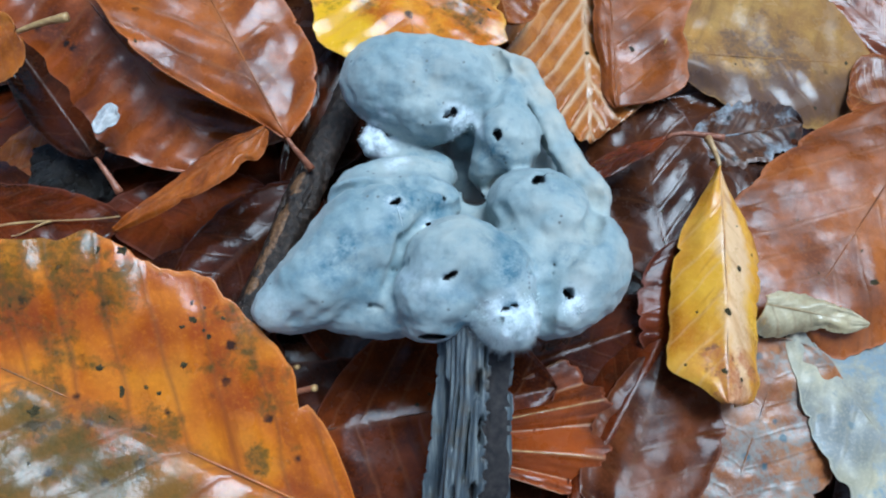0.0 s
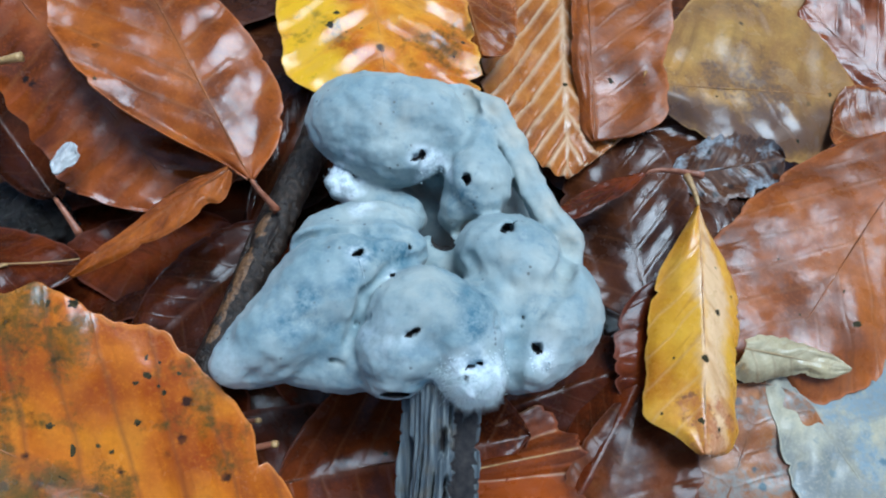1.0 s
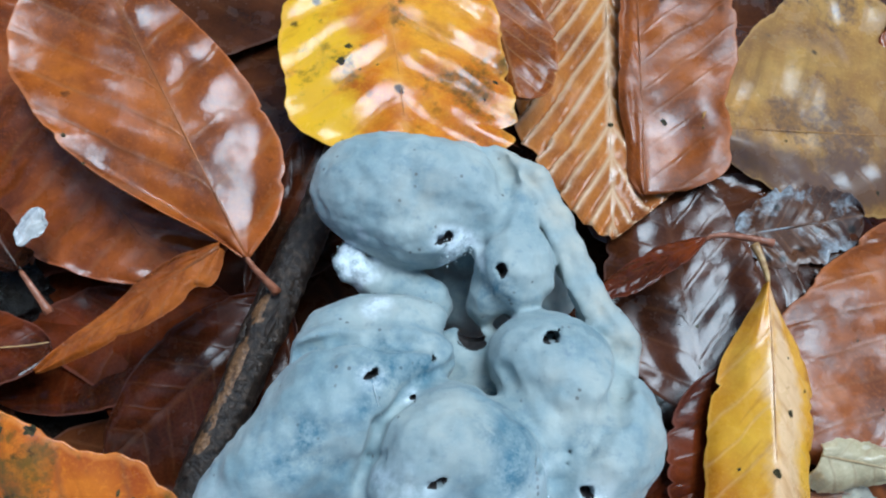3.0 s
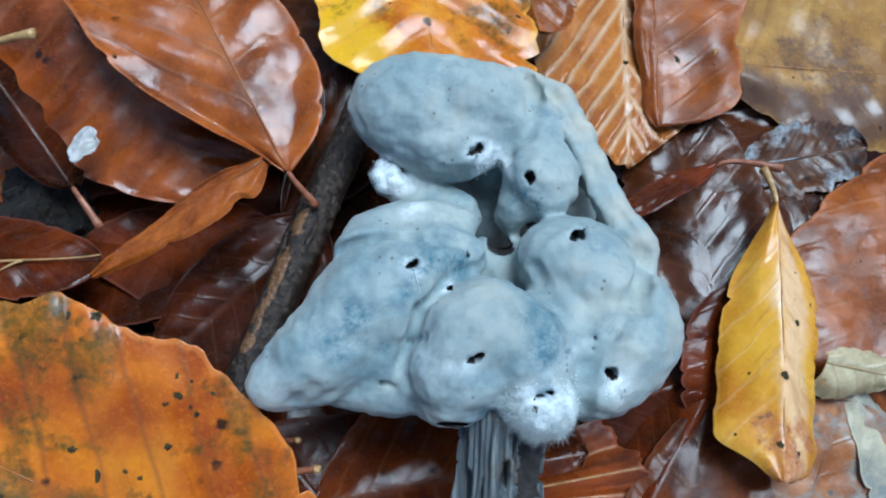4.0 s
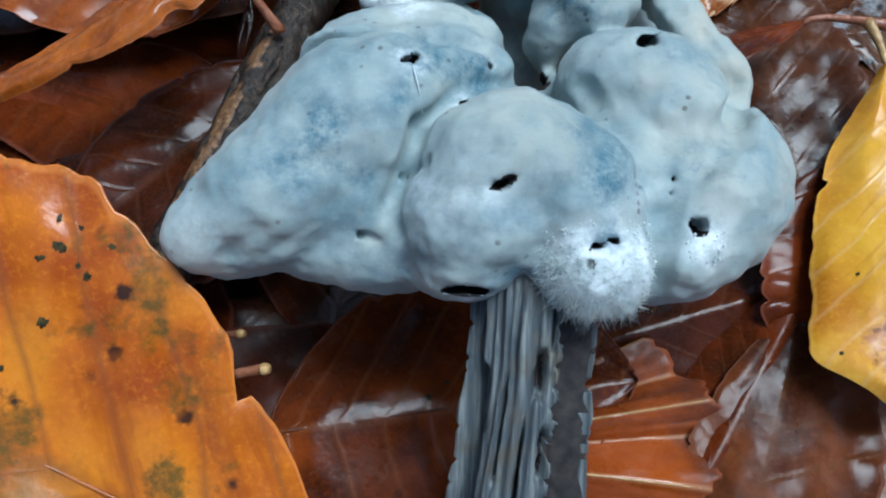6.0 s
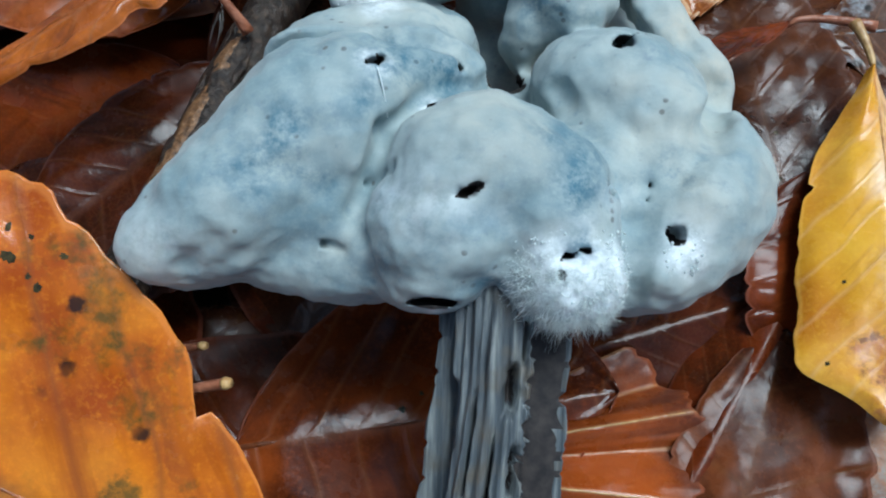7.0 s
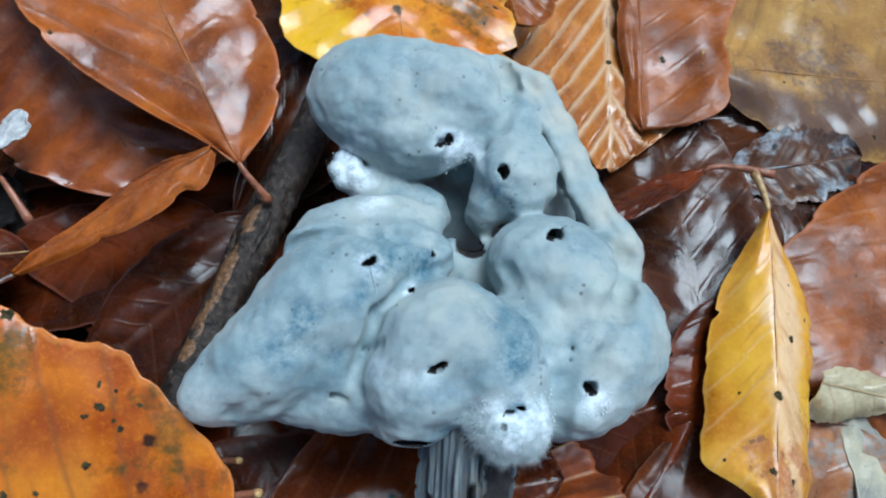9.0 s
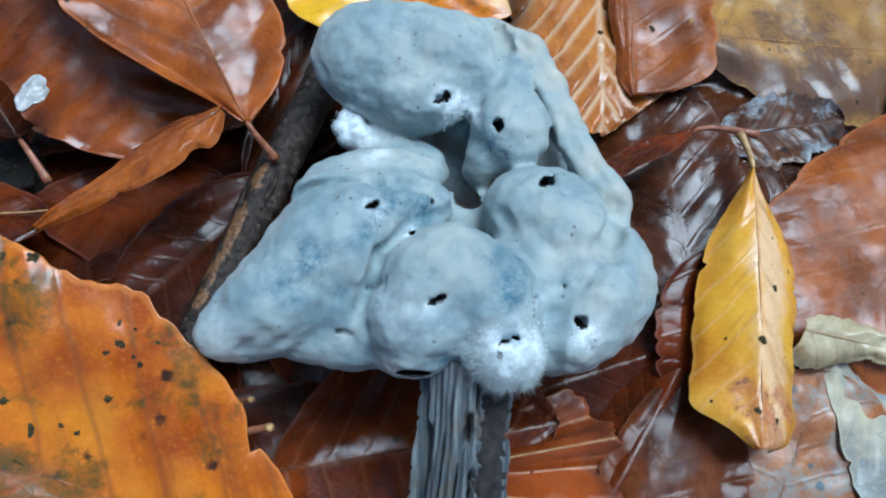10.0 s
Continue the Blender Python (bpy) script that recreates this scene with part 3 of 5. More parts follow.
# ---- unseen beech trees added round the clearing, to break up sky light and reflections ----
def tree_materials():
    n = Nodes("beech_bark")
    n.link(n.ramp(n.noise(6, 5), (0.3, (0.07, 0.07, 0.06)), (0.7, (0.22, 0.21, 0.18))), n.bsdf.inputs["Base Color"])
    n.bsdf.inputs["Roughness"].default_value = 0.8
    n.bump(n.noise(40, 4), 0.5, 0.01)
    m = Nodes("autumn_crown")
    info = m.tree.nodes.new("ShaderNodeNewGeometry")
    m.link(m.ramp(info.outputs["Random Per Island"], (0.0, (0.05, 0.035, 0.01)), (0.5, (0.10, 0.055, 0.012)), (1.0, (0.08, 0.09, 0.02))), m.bsdf.inputs["Base Color"])
    m.bsdf.inputs["Roughness"].default_value = 0.6
    return n.mat, m.mat


TREE_BARK, CROWN = tree_materials()


def unseen_beech(x, y, height, spread, seed):
    rng = random.Random(seed)
    rand = np.random.RandomState(seed)
    thing = tagged(new("unseen_beech"), "tall grey-barked beech with a thinning autumn crown, added out of view", "tree", "trees round the clearing")
    thing.location = (x, y, slope(x, y) - 0.06)
    lean = Vector((-x, -y, 0)) * 0.05
    line = list(bezier((0, 0, 0), lean * 0.2 + Vector((0, 0, height * 0.3)), lean + Vector((0.2, 0, height * 0.6)), lean * 1.5 + Vector((0, 0, height)), 14))
    verts, faces = tube(line, [0.26 * (1 - i / 13.5) ** 0.7 + 0.02 for i in range(14)], 14)
    ends = []
    for k in range(11):
        start = line[5 + k * 8 // 11]
        a = rng.uniform(0, 2 * math.pi)
        out = Vector((math.cos(a), math.sin(a), rng.uniform(0.1, 0.6))) * spread * rng.uniform(0.6, 1.0)
        v, f = tube(bezier(start, start + out * 0.3, start + out * 0.7 + Vector((0, 0, 0.3)), start + out, 7), [0.08 * (1 - i / 7) + 0.01 for i in range(7)], 6)
        n = len(verts)
        verts += v
        faces += [tuple(i + n for i in q) for q in f]
        ends += [start + out, start + out * 0.65]
    child("trunk", mesh_of("trunk", verts, faces, [TREE_BARK]), thing)
    centres = np.repeat(np.array([tuple(e) for e in ends + line[8:]]), 120, 0)
    at = centres + rand.normal(0, 0.16 * spread, centres.shape)
    u = rand.normal(size=at.shape)
    u /= np.linalg.norm(u, axis=1)[:, None]
    w = np.cross(u, rand.normal(size=at.shape))
    w /= np.linalg.norm(w, axis=1)[:, None]
    size = rand.uniform(0.05, 0.10, (len(at), 1))
    quad = np.stack([at - u * size, at + w * size * 0.6, at + u * size, at - w * size * 0.6], 1).reshape(-1, 3)
    leaves = np.arange(len(quad)).reshape(-1, 4).tolist()
    child("crown", mesh_of("crown", quad, leaves, [CROWN], smooth=False), thing)


for k, (x, y, h, r) in enumerate(((-1.6, 3.4, 6.5, 1.9), (1.6, 3.6, 6.5, 1.9), (3.6, 2.6, 7.0, 2.0), (-3.9, 1.4, 7.0, 2.0), (0.2, 6.6, 9.5, 2.3), (4.6, -1.4, 7.0, 2.0), (-4.4, -2.0, 7.5, 2.0), (-2.8, 6.2, 9.0, 2.2), (4.2, 6.0, 9.0, 2.2), (0.6, -5.2, 7.0, 2.0))):
    unseen_beech(x, y, h, r, 40 + k)

# ---- mushroom: millimetres, x across, y along the leaning stem, z out of the upper face ----
HOME = Matrix(((0.9926, -0.0619, -0.1043, 0.01319), (0.0006, 0.8624, -0.5062, 0.06341), (0.1213, 0.5024, 0.8561, 0.02008), (0, 0, 0, 1)))


class Field:
    """A solid made of rounded lobes, melted into one another."""

    def __init__(self, low, high, step):
        self.axes = [np.arange(a, b + step, step) for a, b in zip(low, high)]
        self.x, self.y, self.z = np.meshgrid(*self.axes, indexing="ij")
        self.low, self.step = np.array(low, float), step
        self.value = np.full(self.x.shape, 50.0)

    def near(self, low, high):
        """The part of the grid within a box."""
        return tuple(slice(max(0, int((a - o) / self.step) - 1), max(1, int((b - o) / self.step) + 2)) for a, b, o in zip(low, high, self.low))

    def ball(self, x, y, z, rx, ry, rz, turn=0, pad=4.0):
        r = max(rx, ry) + pad
        box = self.near((x - r, y - r, z - rz - pad), (x + r, y + r, z + rz + pad))
        c, s = math.cos(radians(turn)), math.sin(radians(turn))
        dx, dy, dz = self.x[box] - x, self.y[box] - y, (self.z[box] - z) / rz
        u, v = (c * dx + s * dy) / rx, (-s * dx + c * dy) / ry
        k0 = np.sqrt(u * u + v * v + dz * dz)
        k1 = np.sqrt((u / rx) ** 2 + (v / ry) ** 2 + (dz / rz) ** 2)
        return box, k0 * (k0 - 1) / np.maximum(k1, 1e-4)

    def rope(self, a, b, r, pad=3.0):
        a, b = np.array(a), np.array(b)
        box = self.near(np.minimum(a, b) - r - pad, np.maximum(a, b) + r + pad)
        p = np.stack([self.x[box] - a[0], self.y[box] - a[1], self.z[box] - a[2]], -1)
        h = np.clip((p @ (b - a)) / ((b - a) @ (b - a)), 0, 1)
        return box, np.linalg.norm(p - h[..., None] * (b - a), axis=-1) - r

    def join(self, shape, soft):
        box, d = shape
        value = self.value[box]
        h = np.clip(0.5 + 0.5 * (value - d) / soft, 0, 1)
        self.value[box] = value * (1 - h) + d * h - soft * h * (1 - h)

    def carve(self, shape, soft=0.05):
        box, d = shape
        value = self.value[box]
        h = np.clip(0.5 - 0.5 * (value + d) / soft, 0, 1)
        self.value[box] = value * (1 - h) - d * h + soft * h * (1 - h)

    def groove(self, points, r, raised, soft):
        """A rounded furrow along points that lie on the skin."""
        for (x, y, z), (u, v, w) in zip(points, points[1:]):
            self.carve(self.rope((x, y, z + raised), (u, v, w + raised), r), soft)

    def skin(self):
        """Surface nets."""
        f = self.value
        n = np.array(f.shape) - 1
        inside = f < 0
        total, count = np.zeros((*n, 3)), np.zeros(n)
        for axis in range(3):
            o1, o2 = [a for a in range(3) if a != axis]
            for p in (0, 1):
                for q in (0, 1):
                    lo, hi = [None] * 3, [None] * 3
                    lo[axis], hi[axis] = slice(0, n[axis]), slice(1, n[axis] + 1)
                    for o, shift in ((o1, p), (o2, q)):
                        lo[o] = hi[o] = slice(shift, n[o] + shift)
                    fa, fb = f[tuple(lo)], f[tuple(hi)]
                    cross = (fa < 0) != (fb < 0)
                    t = np.where(cross, fa / np.where(cross, fa - fb, 1), 0)
                    count += cross
                    total[..., axis] += np.where(cross, t, 0)
                    total[..., o1] += np.where(cross, p, 0)
                    total[..., o2] += np.where(cross, q, 0)
        used = count > 0
        ids = np.full(n, -1, dtype=np.int64)
        ids[used] = np.arange(used.sum())
        where = np.argwhere(used)
        verts = (where + total[used] / count[used][:, None]) * self.step + self.low
        faces = []
        for axis in range(3):
            o1, o2 = (axis + 1) % 3, (axis + 2) % 3
            a, b = [slice(None)] * 3, [slice(None)] * 3
            a[axis], b[axis] = slice(0, n[axis]), slice(1, n[axis] + 1)
            flip = inside[tuple(a)] != inside[tuple(b)]
            at = np.argwhere(flip)
            at = at[(at[:, o1] > 0) & (at[:, o2] > 0) & (at[:, o1] < n[o1]) & (at[:, o2] < n[o2])]
            first = inside[tuple(at.T)]
            quad = []
            for s1, s2 in ((1, 1), (0, 1), (0, 0), (1, 0)):
                c = at.copy()
                c[:, o1] -= s1
                c[:, o2] -= s2
                quad.append(ids[tuple(c.T)])
            quad = np.stack(quad, 1)
            quad[~first] = quad[~first][:, ::-1]
            faces.append(quad)
        return verts, np.concatenate(faces)


def mushroom_cap(thing):
    field = Field((-36, -20, -40), (36, 44, 17), 0.4)

    def lobe(x, y, z, rx, ry, rz, turn=0, soft=2.2):
        field.join(field.ball(x, y, z, rx, ry, rz, turn), soft)

    def rope(a, b, r):
        field.join(field.rope(a, b, r), 0.6)

    # back lobes
    lobe(-7.3, 31.0, -19.5, 12.2, 9.4, 8.0, -8)
    lobe(1.7, 32.0, -19.5, 9.0, 7.4, 7.5, -15)
    lobe(-2.5, 24.9, -18.5, 7.9, 5.5, 7.0, 0)
    lobe(12.0, 19.8, -15.5, 6.0, 6.8, 7.0, 15)
    lobe(9.6, 26.6, -19.0, 5.3, 6.4, 6.0, 0)
    lobe(7.5, 14.8, -17.5, 2.7, 3.6, 5.0, 0)
    # core behind the folds
    lobe(-0.4, 16.2, -31.5, 10.6, 5.4, 4.5, 0)
    lobe(6.2, 13.8, -30.5, 8.3, 6.6, 4.0, 0)
    lobe(16.0, 16.5, -23.5, 6.6, 6.6, 4.0, 0)
    lobe(-8.7, 18.8, -24.0, 5.7, 2.9, 4.0, 0)
    lobe(6.9, 0.1, -17.0, 14.6, 10.5, 5.0, 0)
    # left lobe
    lobe(-8.3, 12.4, -11.0, 10.2, 3.8, 5.0, 4)
    lobe(-14.0, 8.7, -7.0, 5.9, 4.1, 6.0, 0)
    lobe(-6.7, 7.4, -7.5, 9.8, 5.4, 7.5, 5)
    lobe(-13.0, 1.4, -2.5, 11.5, 8.5, 8.5, 35)
    lobe(-19.6, -5.0, -0.5, 10.0, 6.8, 8.0, 38)
    lobe(-25.3, -9.1, 0.2, 5.5, 4.5, 6.0, 10)
    lobe(-11.6, -7.1, -3.1, 8.2, 6.0, 6.5, 0)
    lobe(-16.7, -11.1, -2.6, 3.4, 2.9, 4.5, 0)
    lobe(-12.0, -11.7, -2.0, 3.2, 2.6, 4.5, 0)
    lobe(-7.9, -11.1, -2.0, 3.7, 3.2, 5.0, 0)
    # bridges
    lobe(-6.5, -0.4, -5.2, 5.3, 6.7, 7.0, 10)
    lobe(13.5, -1.3, -5.2, 5.3, 6.2, 7.0, 0)
    lobe(24.7, 2.1, -8.5, 4.7, 4.9, 7.0, 0)
    lobe(12.9, 27.2, -19.5, 4.8, 6.2, 5.0, 20)
    for x, y, z, r in ((-13.7, 22.0, -19.6, 1.2), (-14.0, 20.2, -19.4, 1.5), (-12.4, 21.0, -19.0, 1.3), (-13.4, 18.7, -19.3, 1.3), (-11.9, 19.3, -19.2, 1.5), (-12.9, 22.8, -20.2, 0.9)):
        lobe(x, y, z + 0.5, r * 1.15, r * 1.05, r * 1.4, 0, 0.25)
    lobe(-8.2, 17.4, -19.8, 6.0, 3.2, 3.4, -12, 1.6)
    lobe(-1.6, 14.6, -19.8, 4.4, 3.6, 3.6, -30, 1.6)
    lobe(5.5, 22.2, -27.0, 5.6, 4.6, 5.0, 0)
    lobe(-8.9, -10.8, -3.5, 3.8, 3.8, 6.0, 0)
    # front lobe
    lobe(2.6, -2.5, -0.5, 9.6, 7.9, 10.5, -4)
    lobe(-0.8, -7.7, 0.5, 7.8, 6.1, 9.5, 0)
    lobe(-1.7, -12.5, 2.5, 4.3, 2.3, 5.0, 0)
    lobe(8.8, -5.4, 0.5, 6.4, 7.3, 9.0, 0)
    lobe(10.0, -10.7, 2.5, 5.6, 4.5, 7.5, 0)
    lobe(10.0, -11.9, 4.4, 4.6, 3.1, 4.7, 0)
    # right lobes
    lobe(16.9, 6.5, -9.5, 9.4, 7.5, 9.0, -15)
    lobe(20.0, 4.0, -7.0, 5.8, 5.1, 8.0, 0)
    lobe(22.1, -4.7, -5.0, 8.8, 8.4, 9.0, 0)
    lobe(27.2, -1.8, -6.5, 4.8, 6.6, 7.0, 0)
    lobe(18.9, -10.2, -2.5, 6.6, 4.7, 6.5, 10)
    rope((9.0, 36.8, -20.5), (14.9, 33.4, -18.5), 2.0)
    rope((14.9, 33.4, -18.5), (18.5, 26.7, -16.5), 2.0)
    rope((18.5, 26.7, -16.5), (21.4, 20.1, -14.5), 2.0)
    rope((21.4, 20.1, -14.5), (23.9, 14.3, -12.5), 2.0)
    rope((23.9, 14.3, -12.5), (27.2, 10.4, -11.5), 2.0)
    rope((27.2, 10.4, -11.5), (27.4, 5.3, -11.0), 2.0)
    rope((10.3, 35.3, -20.5), (13.1, 30.9, -19.0), 1.6)
    rope((13.1, 30.9, -19.0), (16.2, 25.3, -17.5), 1.6)
    rope((16.2, 25.3, -17.5), (18.8, 19.8, -16.0), 1.6)
    rope((18.8, 19.8, -16.0), (22.1, 12.4, -14.0), 1.6)
    rope((5.8, 38.0, -20.2), (9.8, 37.0, -18.6), 0.8)
    for a, b in (((10.6, 36.7, -18.0), (13.9, 31.9, -16.2)), ((13.9, 31.9, -16.2), (17.5, 25.1, -14.2)), ((17.5, 25.1, -14.2), (19.9, 17.8, -13.2)), ((19.9, 17.8, -13.2), (23.3, 12.2, -11.0))):
        rope(a, b, 0.9)
    rope((25.4, 11.7, -12.5), (27.6, 9.2, -12.0), 2.7)
    rope((27.6, 9.2, -12.0), (27.3, 6.1, -11.5), 2.3)
    field.carve(field.ball(5.4, 9.3, -12.0, 2.6, 1.7, 7.0, -10))
    for a, b in (((-7.6, -1.6, 3.6), (-6.6, -2.6, 4.4)), ((-6.6, -2.6, 4.4), (-5.6, -2.2, 5.2)), ((13.0, -3.6, 5.6), (15.5, 0.2, 2.6)), ((8.8, -1.2, 9.2), (10.2, 1.6, 7.6))):
        field.carve(field.rope(a, b, 0.75))
    for a, b in (((13.5, 32.0, -15.4), (17.0, 26.5, -13.6)), ((17.6, 25.2, -13.2), (18.8, 22.8, -12.4))):
        field.carve(field.rope(a, b, 0.6))
    # gap between the hanging flap and the lobes
    for a, b in (((14.4, 28.8, -16.5), (16.1, 23.4, -15.5)), ((16.1, 23.4, -15.5), (17.6, 18.4, -14.5)), ((17.6, 18.4, -14.5), (19.6, 13.1, -12.5)), ((19.6, 13.1, -12.5), (22.6, 9.6, -11.0))):
        field.carve(field.rope(a, b, 1.2))
    for a, b in (((17.2, 19.6, -16.0), (18.9, 15.0, -15.5)), ((18.9, 15.0, -15.5), (20.4, 12.6, -14.0))):
        field.carve(field.rope(a, b, 1.5))
    # folds between the lobes
    field.groove(((8.6, 37.5, -18.7), (10.6, 34.6, -17.8), (10.8, 30.0, -13.9), (9.1, 26.9, -12.9), (7.0, 26.1, -13.4), (6.5, 23.4, -14.2)), 1.3, 0.4, 1.0)
    field.groove(((-8.2, -9.4, 4.6), (-8.7, -5.9, 2.0), (-7.5, -3.0, 2.2), (-6.6, 1.2, 2.4), (-1.8, 5.8, -0.1), (3.4, 7.4, -6.5)), 1.05, 0.95, 0.9)
    field.groove(((9.0, 6.9, -4.9), (12.8, 2.1, 0.9), (15.6, -2.7, 2.1), (16.6, -8.6, 3.2), (16.3, -13.4, 1.5)), 1.15, 0.95, 1.0)
    field.groove(((27.0, 8.4, -9.4), (25.4, 5.2, -4.4), (24.0, 2.6, -0.2), (20.8, -0.4, 2.5), (17.5, -2.4, 2.3)), 1.5, 0.7, 1.4)
    field.groove(((11.6, 36.6, -17.4), (15.1, 32.2, -15.4), (18.7, 25.1, -13.0), (21.6, 17.4, -11.2), (25.6, 11.9, -9.4)), 0.95, 0.3, 0.4)
    field.groove(((-23.2, -12.0, 4.6), (-20.0, -9.2, 6.6)), 1.2, 0.9, 0.8)
    field.groove(((-21.2, -12.8, 3.6), (-18.4, -10.6, 4.8)), 1.0, 0.7, 0.7)
    field.groove(((-8.6, -3.6, 1.6), (-7.5, -3.2, 2.2), (-6.2, -2.4, 3.6)), 0.42, -0.3, 0.15)
    field.groove(((-12.0, -9.0, 2.4), (-10.1, -9.3, 3.2), (-8.4, -10.4, 4.3)), 0.42, -0.1, 0.15)
    # crease between the pale lip and the left lobe
    for a, b in (((-18.3, 8.4, -3.2), (-13.0, 10.6, -2.2)), ((-13.0, 10.6, -2.2), (-7.9, 11.2, -1.8)), ((-7.9, 11.2, -1.8), (-2.0, 11.0, -2.0)), ((-2.0, 11.0, -2.0), (2.5, 9.4, -3.0))):
        field.carve(field.rope(a, b, 1.5), 1.0)
    field.carve(field.ball(10.2, -9.0, 11.8, 3.0, 2.2, 3.0, 8), 0.6)
    # torn openings into the hollow inside
    pits = (
        (1.4, 24.2, -11.5, 1.6, 0.55, 25), (2.0, 24.8, -11.5, 0.6, 0.9, 0), (9.6, 19.9, -9.0, 0.6, 1.1, -8), (9.2, 20.4, -9.0, 0.9, 0.4, 25), (16.2, 11.7, -4.0, 1.3, 0.34, 35), (16.4, 11.6, -4.0, 1.0, 0.34, -50), (15.5, 11.4, -4.0, 0.8, 0.3, 5), (1.1, -4.0, 10.5, 1.35, 0.6, 28),
        (19.8, -7.1, 4.0, 0.5, 1.2, 35), (20.1, -7.2, 4.0, 0.8, 0.4, -20), (-7.6, 7.3, 3.4, 0.95, 0.5, 12), (-7.1, 7.7, 3.4, 0.4, 0.7, 30), (-2.3, 4.1, -0.6, 0.45, 0.32, 20), (17.9, -2.6, 2.4, 0.36, 0.22, 40), (17.7, -4.1, 3.2, 0.26, 0.18, 0), (-1.7, -13.6, 6.0, 2.2, 0.5, 0),
        (9.3, -9.1, 7.2, 1.0, 0.30, 32), (10.9, -8.7, 7.2, 0.8, 0.28, -35), (8.9, -10.6, 7.8, 0.32, 0.5, 0), (0.0, 8.4, -2.0, 0.3, 0.7, 0), (5.4, 9.3, -9.5, 2.4, 1.6, -10), (5.4, 9.3, -13.0, 2.4, 1.6, -10), (5.6, 9.4, -17.0, 2.4, 1.6, -10),
    )
    rng = random.Random(4)
    for x, y, z, rx, ry, turn in pits:
        field.carve(field.ball(x, y, z, rx, ry * 0.8, 3.8, turn))
        for k in range(3):
            a, r = radians(rng.uniform(0, 360)), 0.5
            field.carve(field.ball(x + rx * r * math.cos(a), y + ry * r * math.sin(a), z, 0.35 * rx, 0.8 * max(ry, 0.4), 3.0, rng.uniform(0, 180)))
    verts, quads = field.skin()
    holes = np.full(len(verts), 9.0)
    for x, y, z, rx, ry, turn in pits:
        c, s = math.cos(radians(turn)), math.sin(radians(turn))
        dx, dy, dz = verts[:, 0] - x, verts[:, 1] - y, verts[:, 2] - z
        k = ((c * dx + s * dy) / rx) ** 2 + ((-s * dx + c * dy) / ry) ** 2 + (dz / 3.8) ** 2
        holes = np.minimum(holes, np.where(np.abs(dz) < 4, k, 9))
    # uneven skin
    lump = np.array([noise.noise(v * 0.16) * 0.45 + noise.noise(v * 0.42 + Vector((7, 3, 1))) * 0.42 + noise.noise(v * 1.1) * 0.12 for v in map(Vector, verts)])
    me = mesh_of("cap", verts / 1000, quads.tolist(), [CAP, SHADED_FLESH])
    normals = np.empty(len(verts) * 3, dtype=np.float32)
    me.vertices.foreach_get("normal", normals)
    verts = verts + normals.reshape(-1, 3) * lump[:, None]
    me.vertices.foreach_set("co", (verts / 1000).astype(np.float32).ravel())
    # faces inside the openings take the near-black that stands for their shade
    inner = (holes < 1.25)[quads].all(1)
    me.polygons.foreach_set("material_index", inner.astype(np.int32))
    pale = near_points(verts, ((-7.4, 7.2, 3.2), (0.7, 7.2, -1.5), (-2.7, 3.9, 0.0), (20.8, -8.4, 3.2), (2.6, 23.2, -11.5), (10.3, -9.8, 9.5), (20.6, -8.6, 3.5), (-13.3, 20.6, -18.6), (10.0, -12.8, 8.0), (-25, -9, 0), (-8, 15.5, -7), (-1.5, -15, 5.5)), (2.4, 1.4, 1.8, 3.0, 3.8, 5.0, 3.6, 4.0, 7.0, 4.5, 3.0, 2.0))
    weight = np.array([noise.noise(v * 0.3) for v in map(Vector, verts)])
    pale = pale * np.clip(0.75 + weight, 0.25, 1)
    mould = np.linalg.norm(verts - np.array((10.2, -11.8, 7.5)), axis=1)
    pale = np.maximum(pale, np.clip(1.9 - mould / 3.2 + 0.8 * weight, 0, 1))
    for x, y, low, r in ((2.9, 22.7, -17.0, 2.4), (-13.2, 20.6, -24.0, 2.6)):
        crust = np.hypot(verts[:, 0] - x, verts[:, 1] - y)
        pale = np.maximum(pale, np.clip(1.7 - crust / r + 1.2 * weight, 0, 1) * (verts[:, 2] > low))
    blue = near_points(verts, ((10.4, -8.3), (10.6, -1.0), (9.8, -3.2), (-6.0, 8.6), (-3.4, 7.2), (-17.0, -2.5), (-7.6, -11.0), (-15.0, 0.5), (12.5, 1.0), (8.5, 1.5), (3.0, -12.0), (9.0, 16.5), (20.5, -1.0), (-12.5, -3.5), (-1.5, 7.4), (-9.0, 4.0), (-5.0, 9.4)), (2.6, 4.5, 4.0, 5.0, 4.5, 4.5, 3.5, 4.0, 3.0, 3.5, 3.0, 4.0, 3.5, 3.5, 4.0, 3.0, 3.5))
    blue = blue * (verts[:, 2] > -22) * np.clip(0.75 + 1.2 * weight, 0.15, 1)
    cloud = near_points(verts, ((-1.5, -5.5), (4.5, -8.5), (17.0, -8.0), (21.5, -7.0), (-26.0, -10.5), (-6.0, -4.5), (14.0, -5.0)), (5.0, 4.5, 3.5, 3.5, 6.0, 4.0, 3.5))
    pale = np.maximum(pale, 0.32 * cloud * np.clip(0.55 + 1.5 * weight, 0, 1))
    tan = near_points(verts, ((11.5, 36.5, -18), (15, 33.5, -17), (18.5, 28.5, -15.5), (21, 22.5, -14), (24, 15, -12), (27.5, 10, -10.5)), (4.5, 4.5, 4.5, 4.2, 4.0, 4.0))
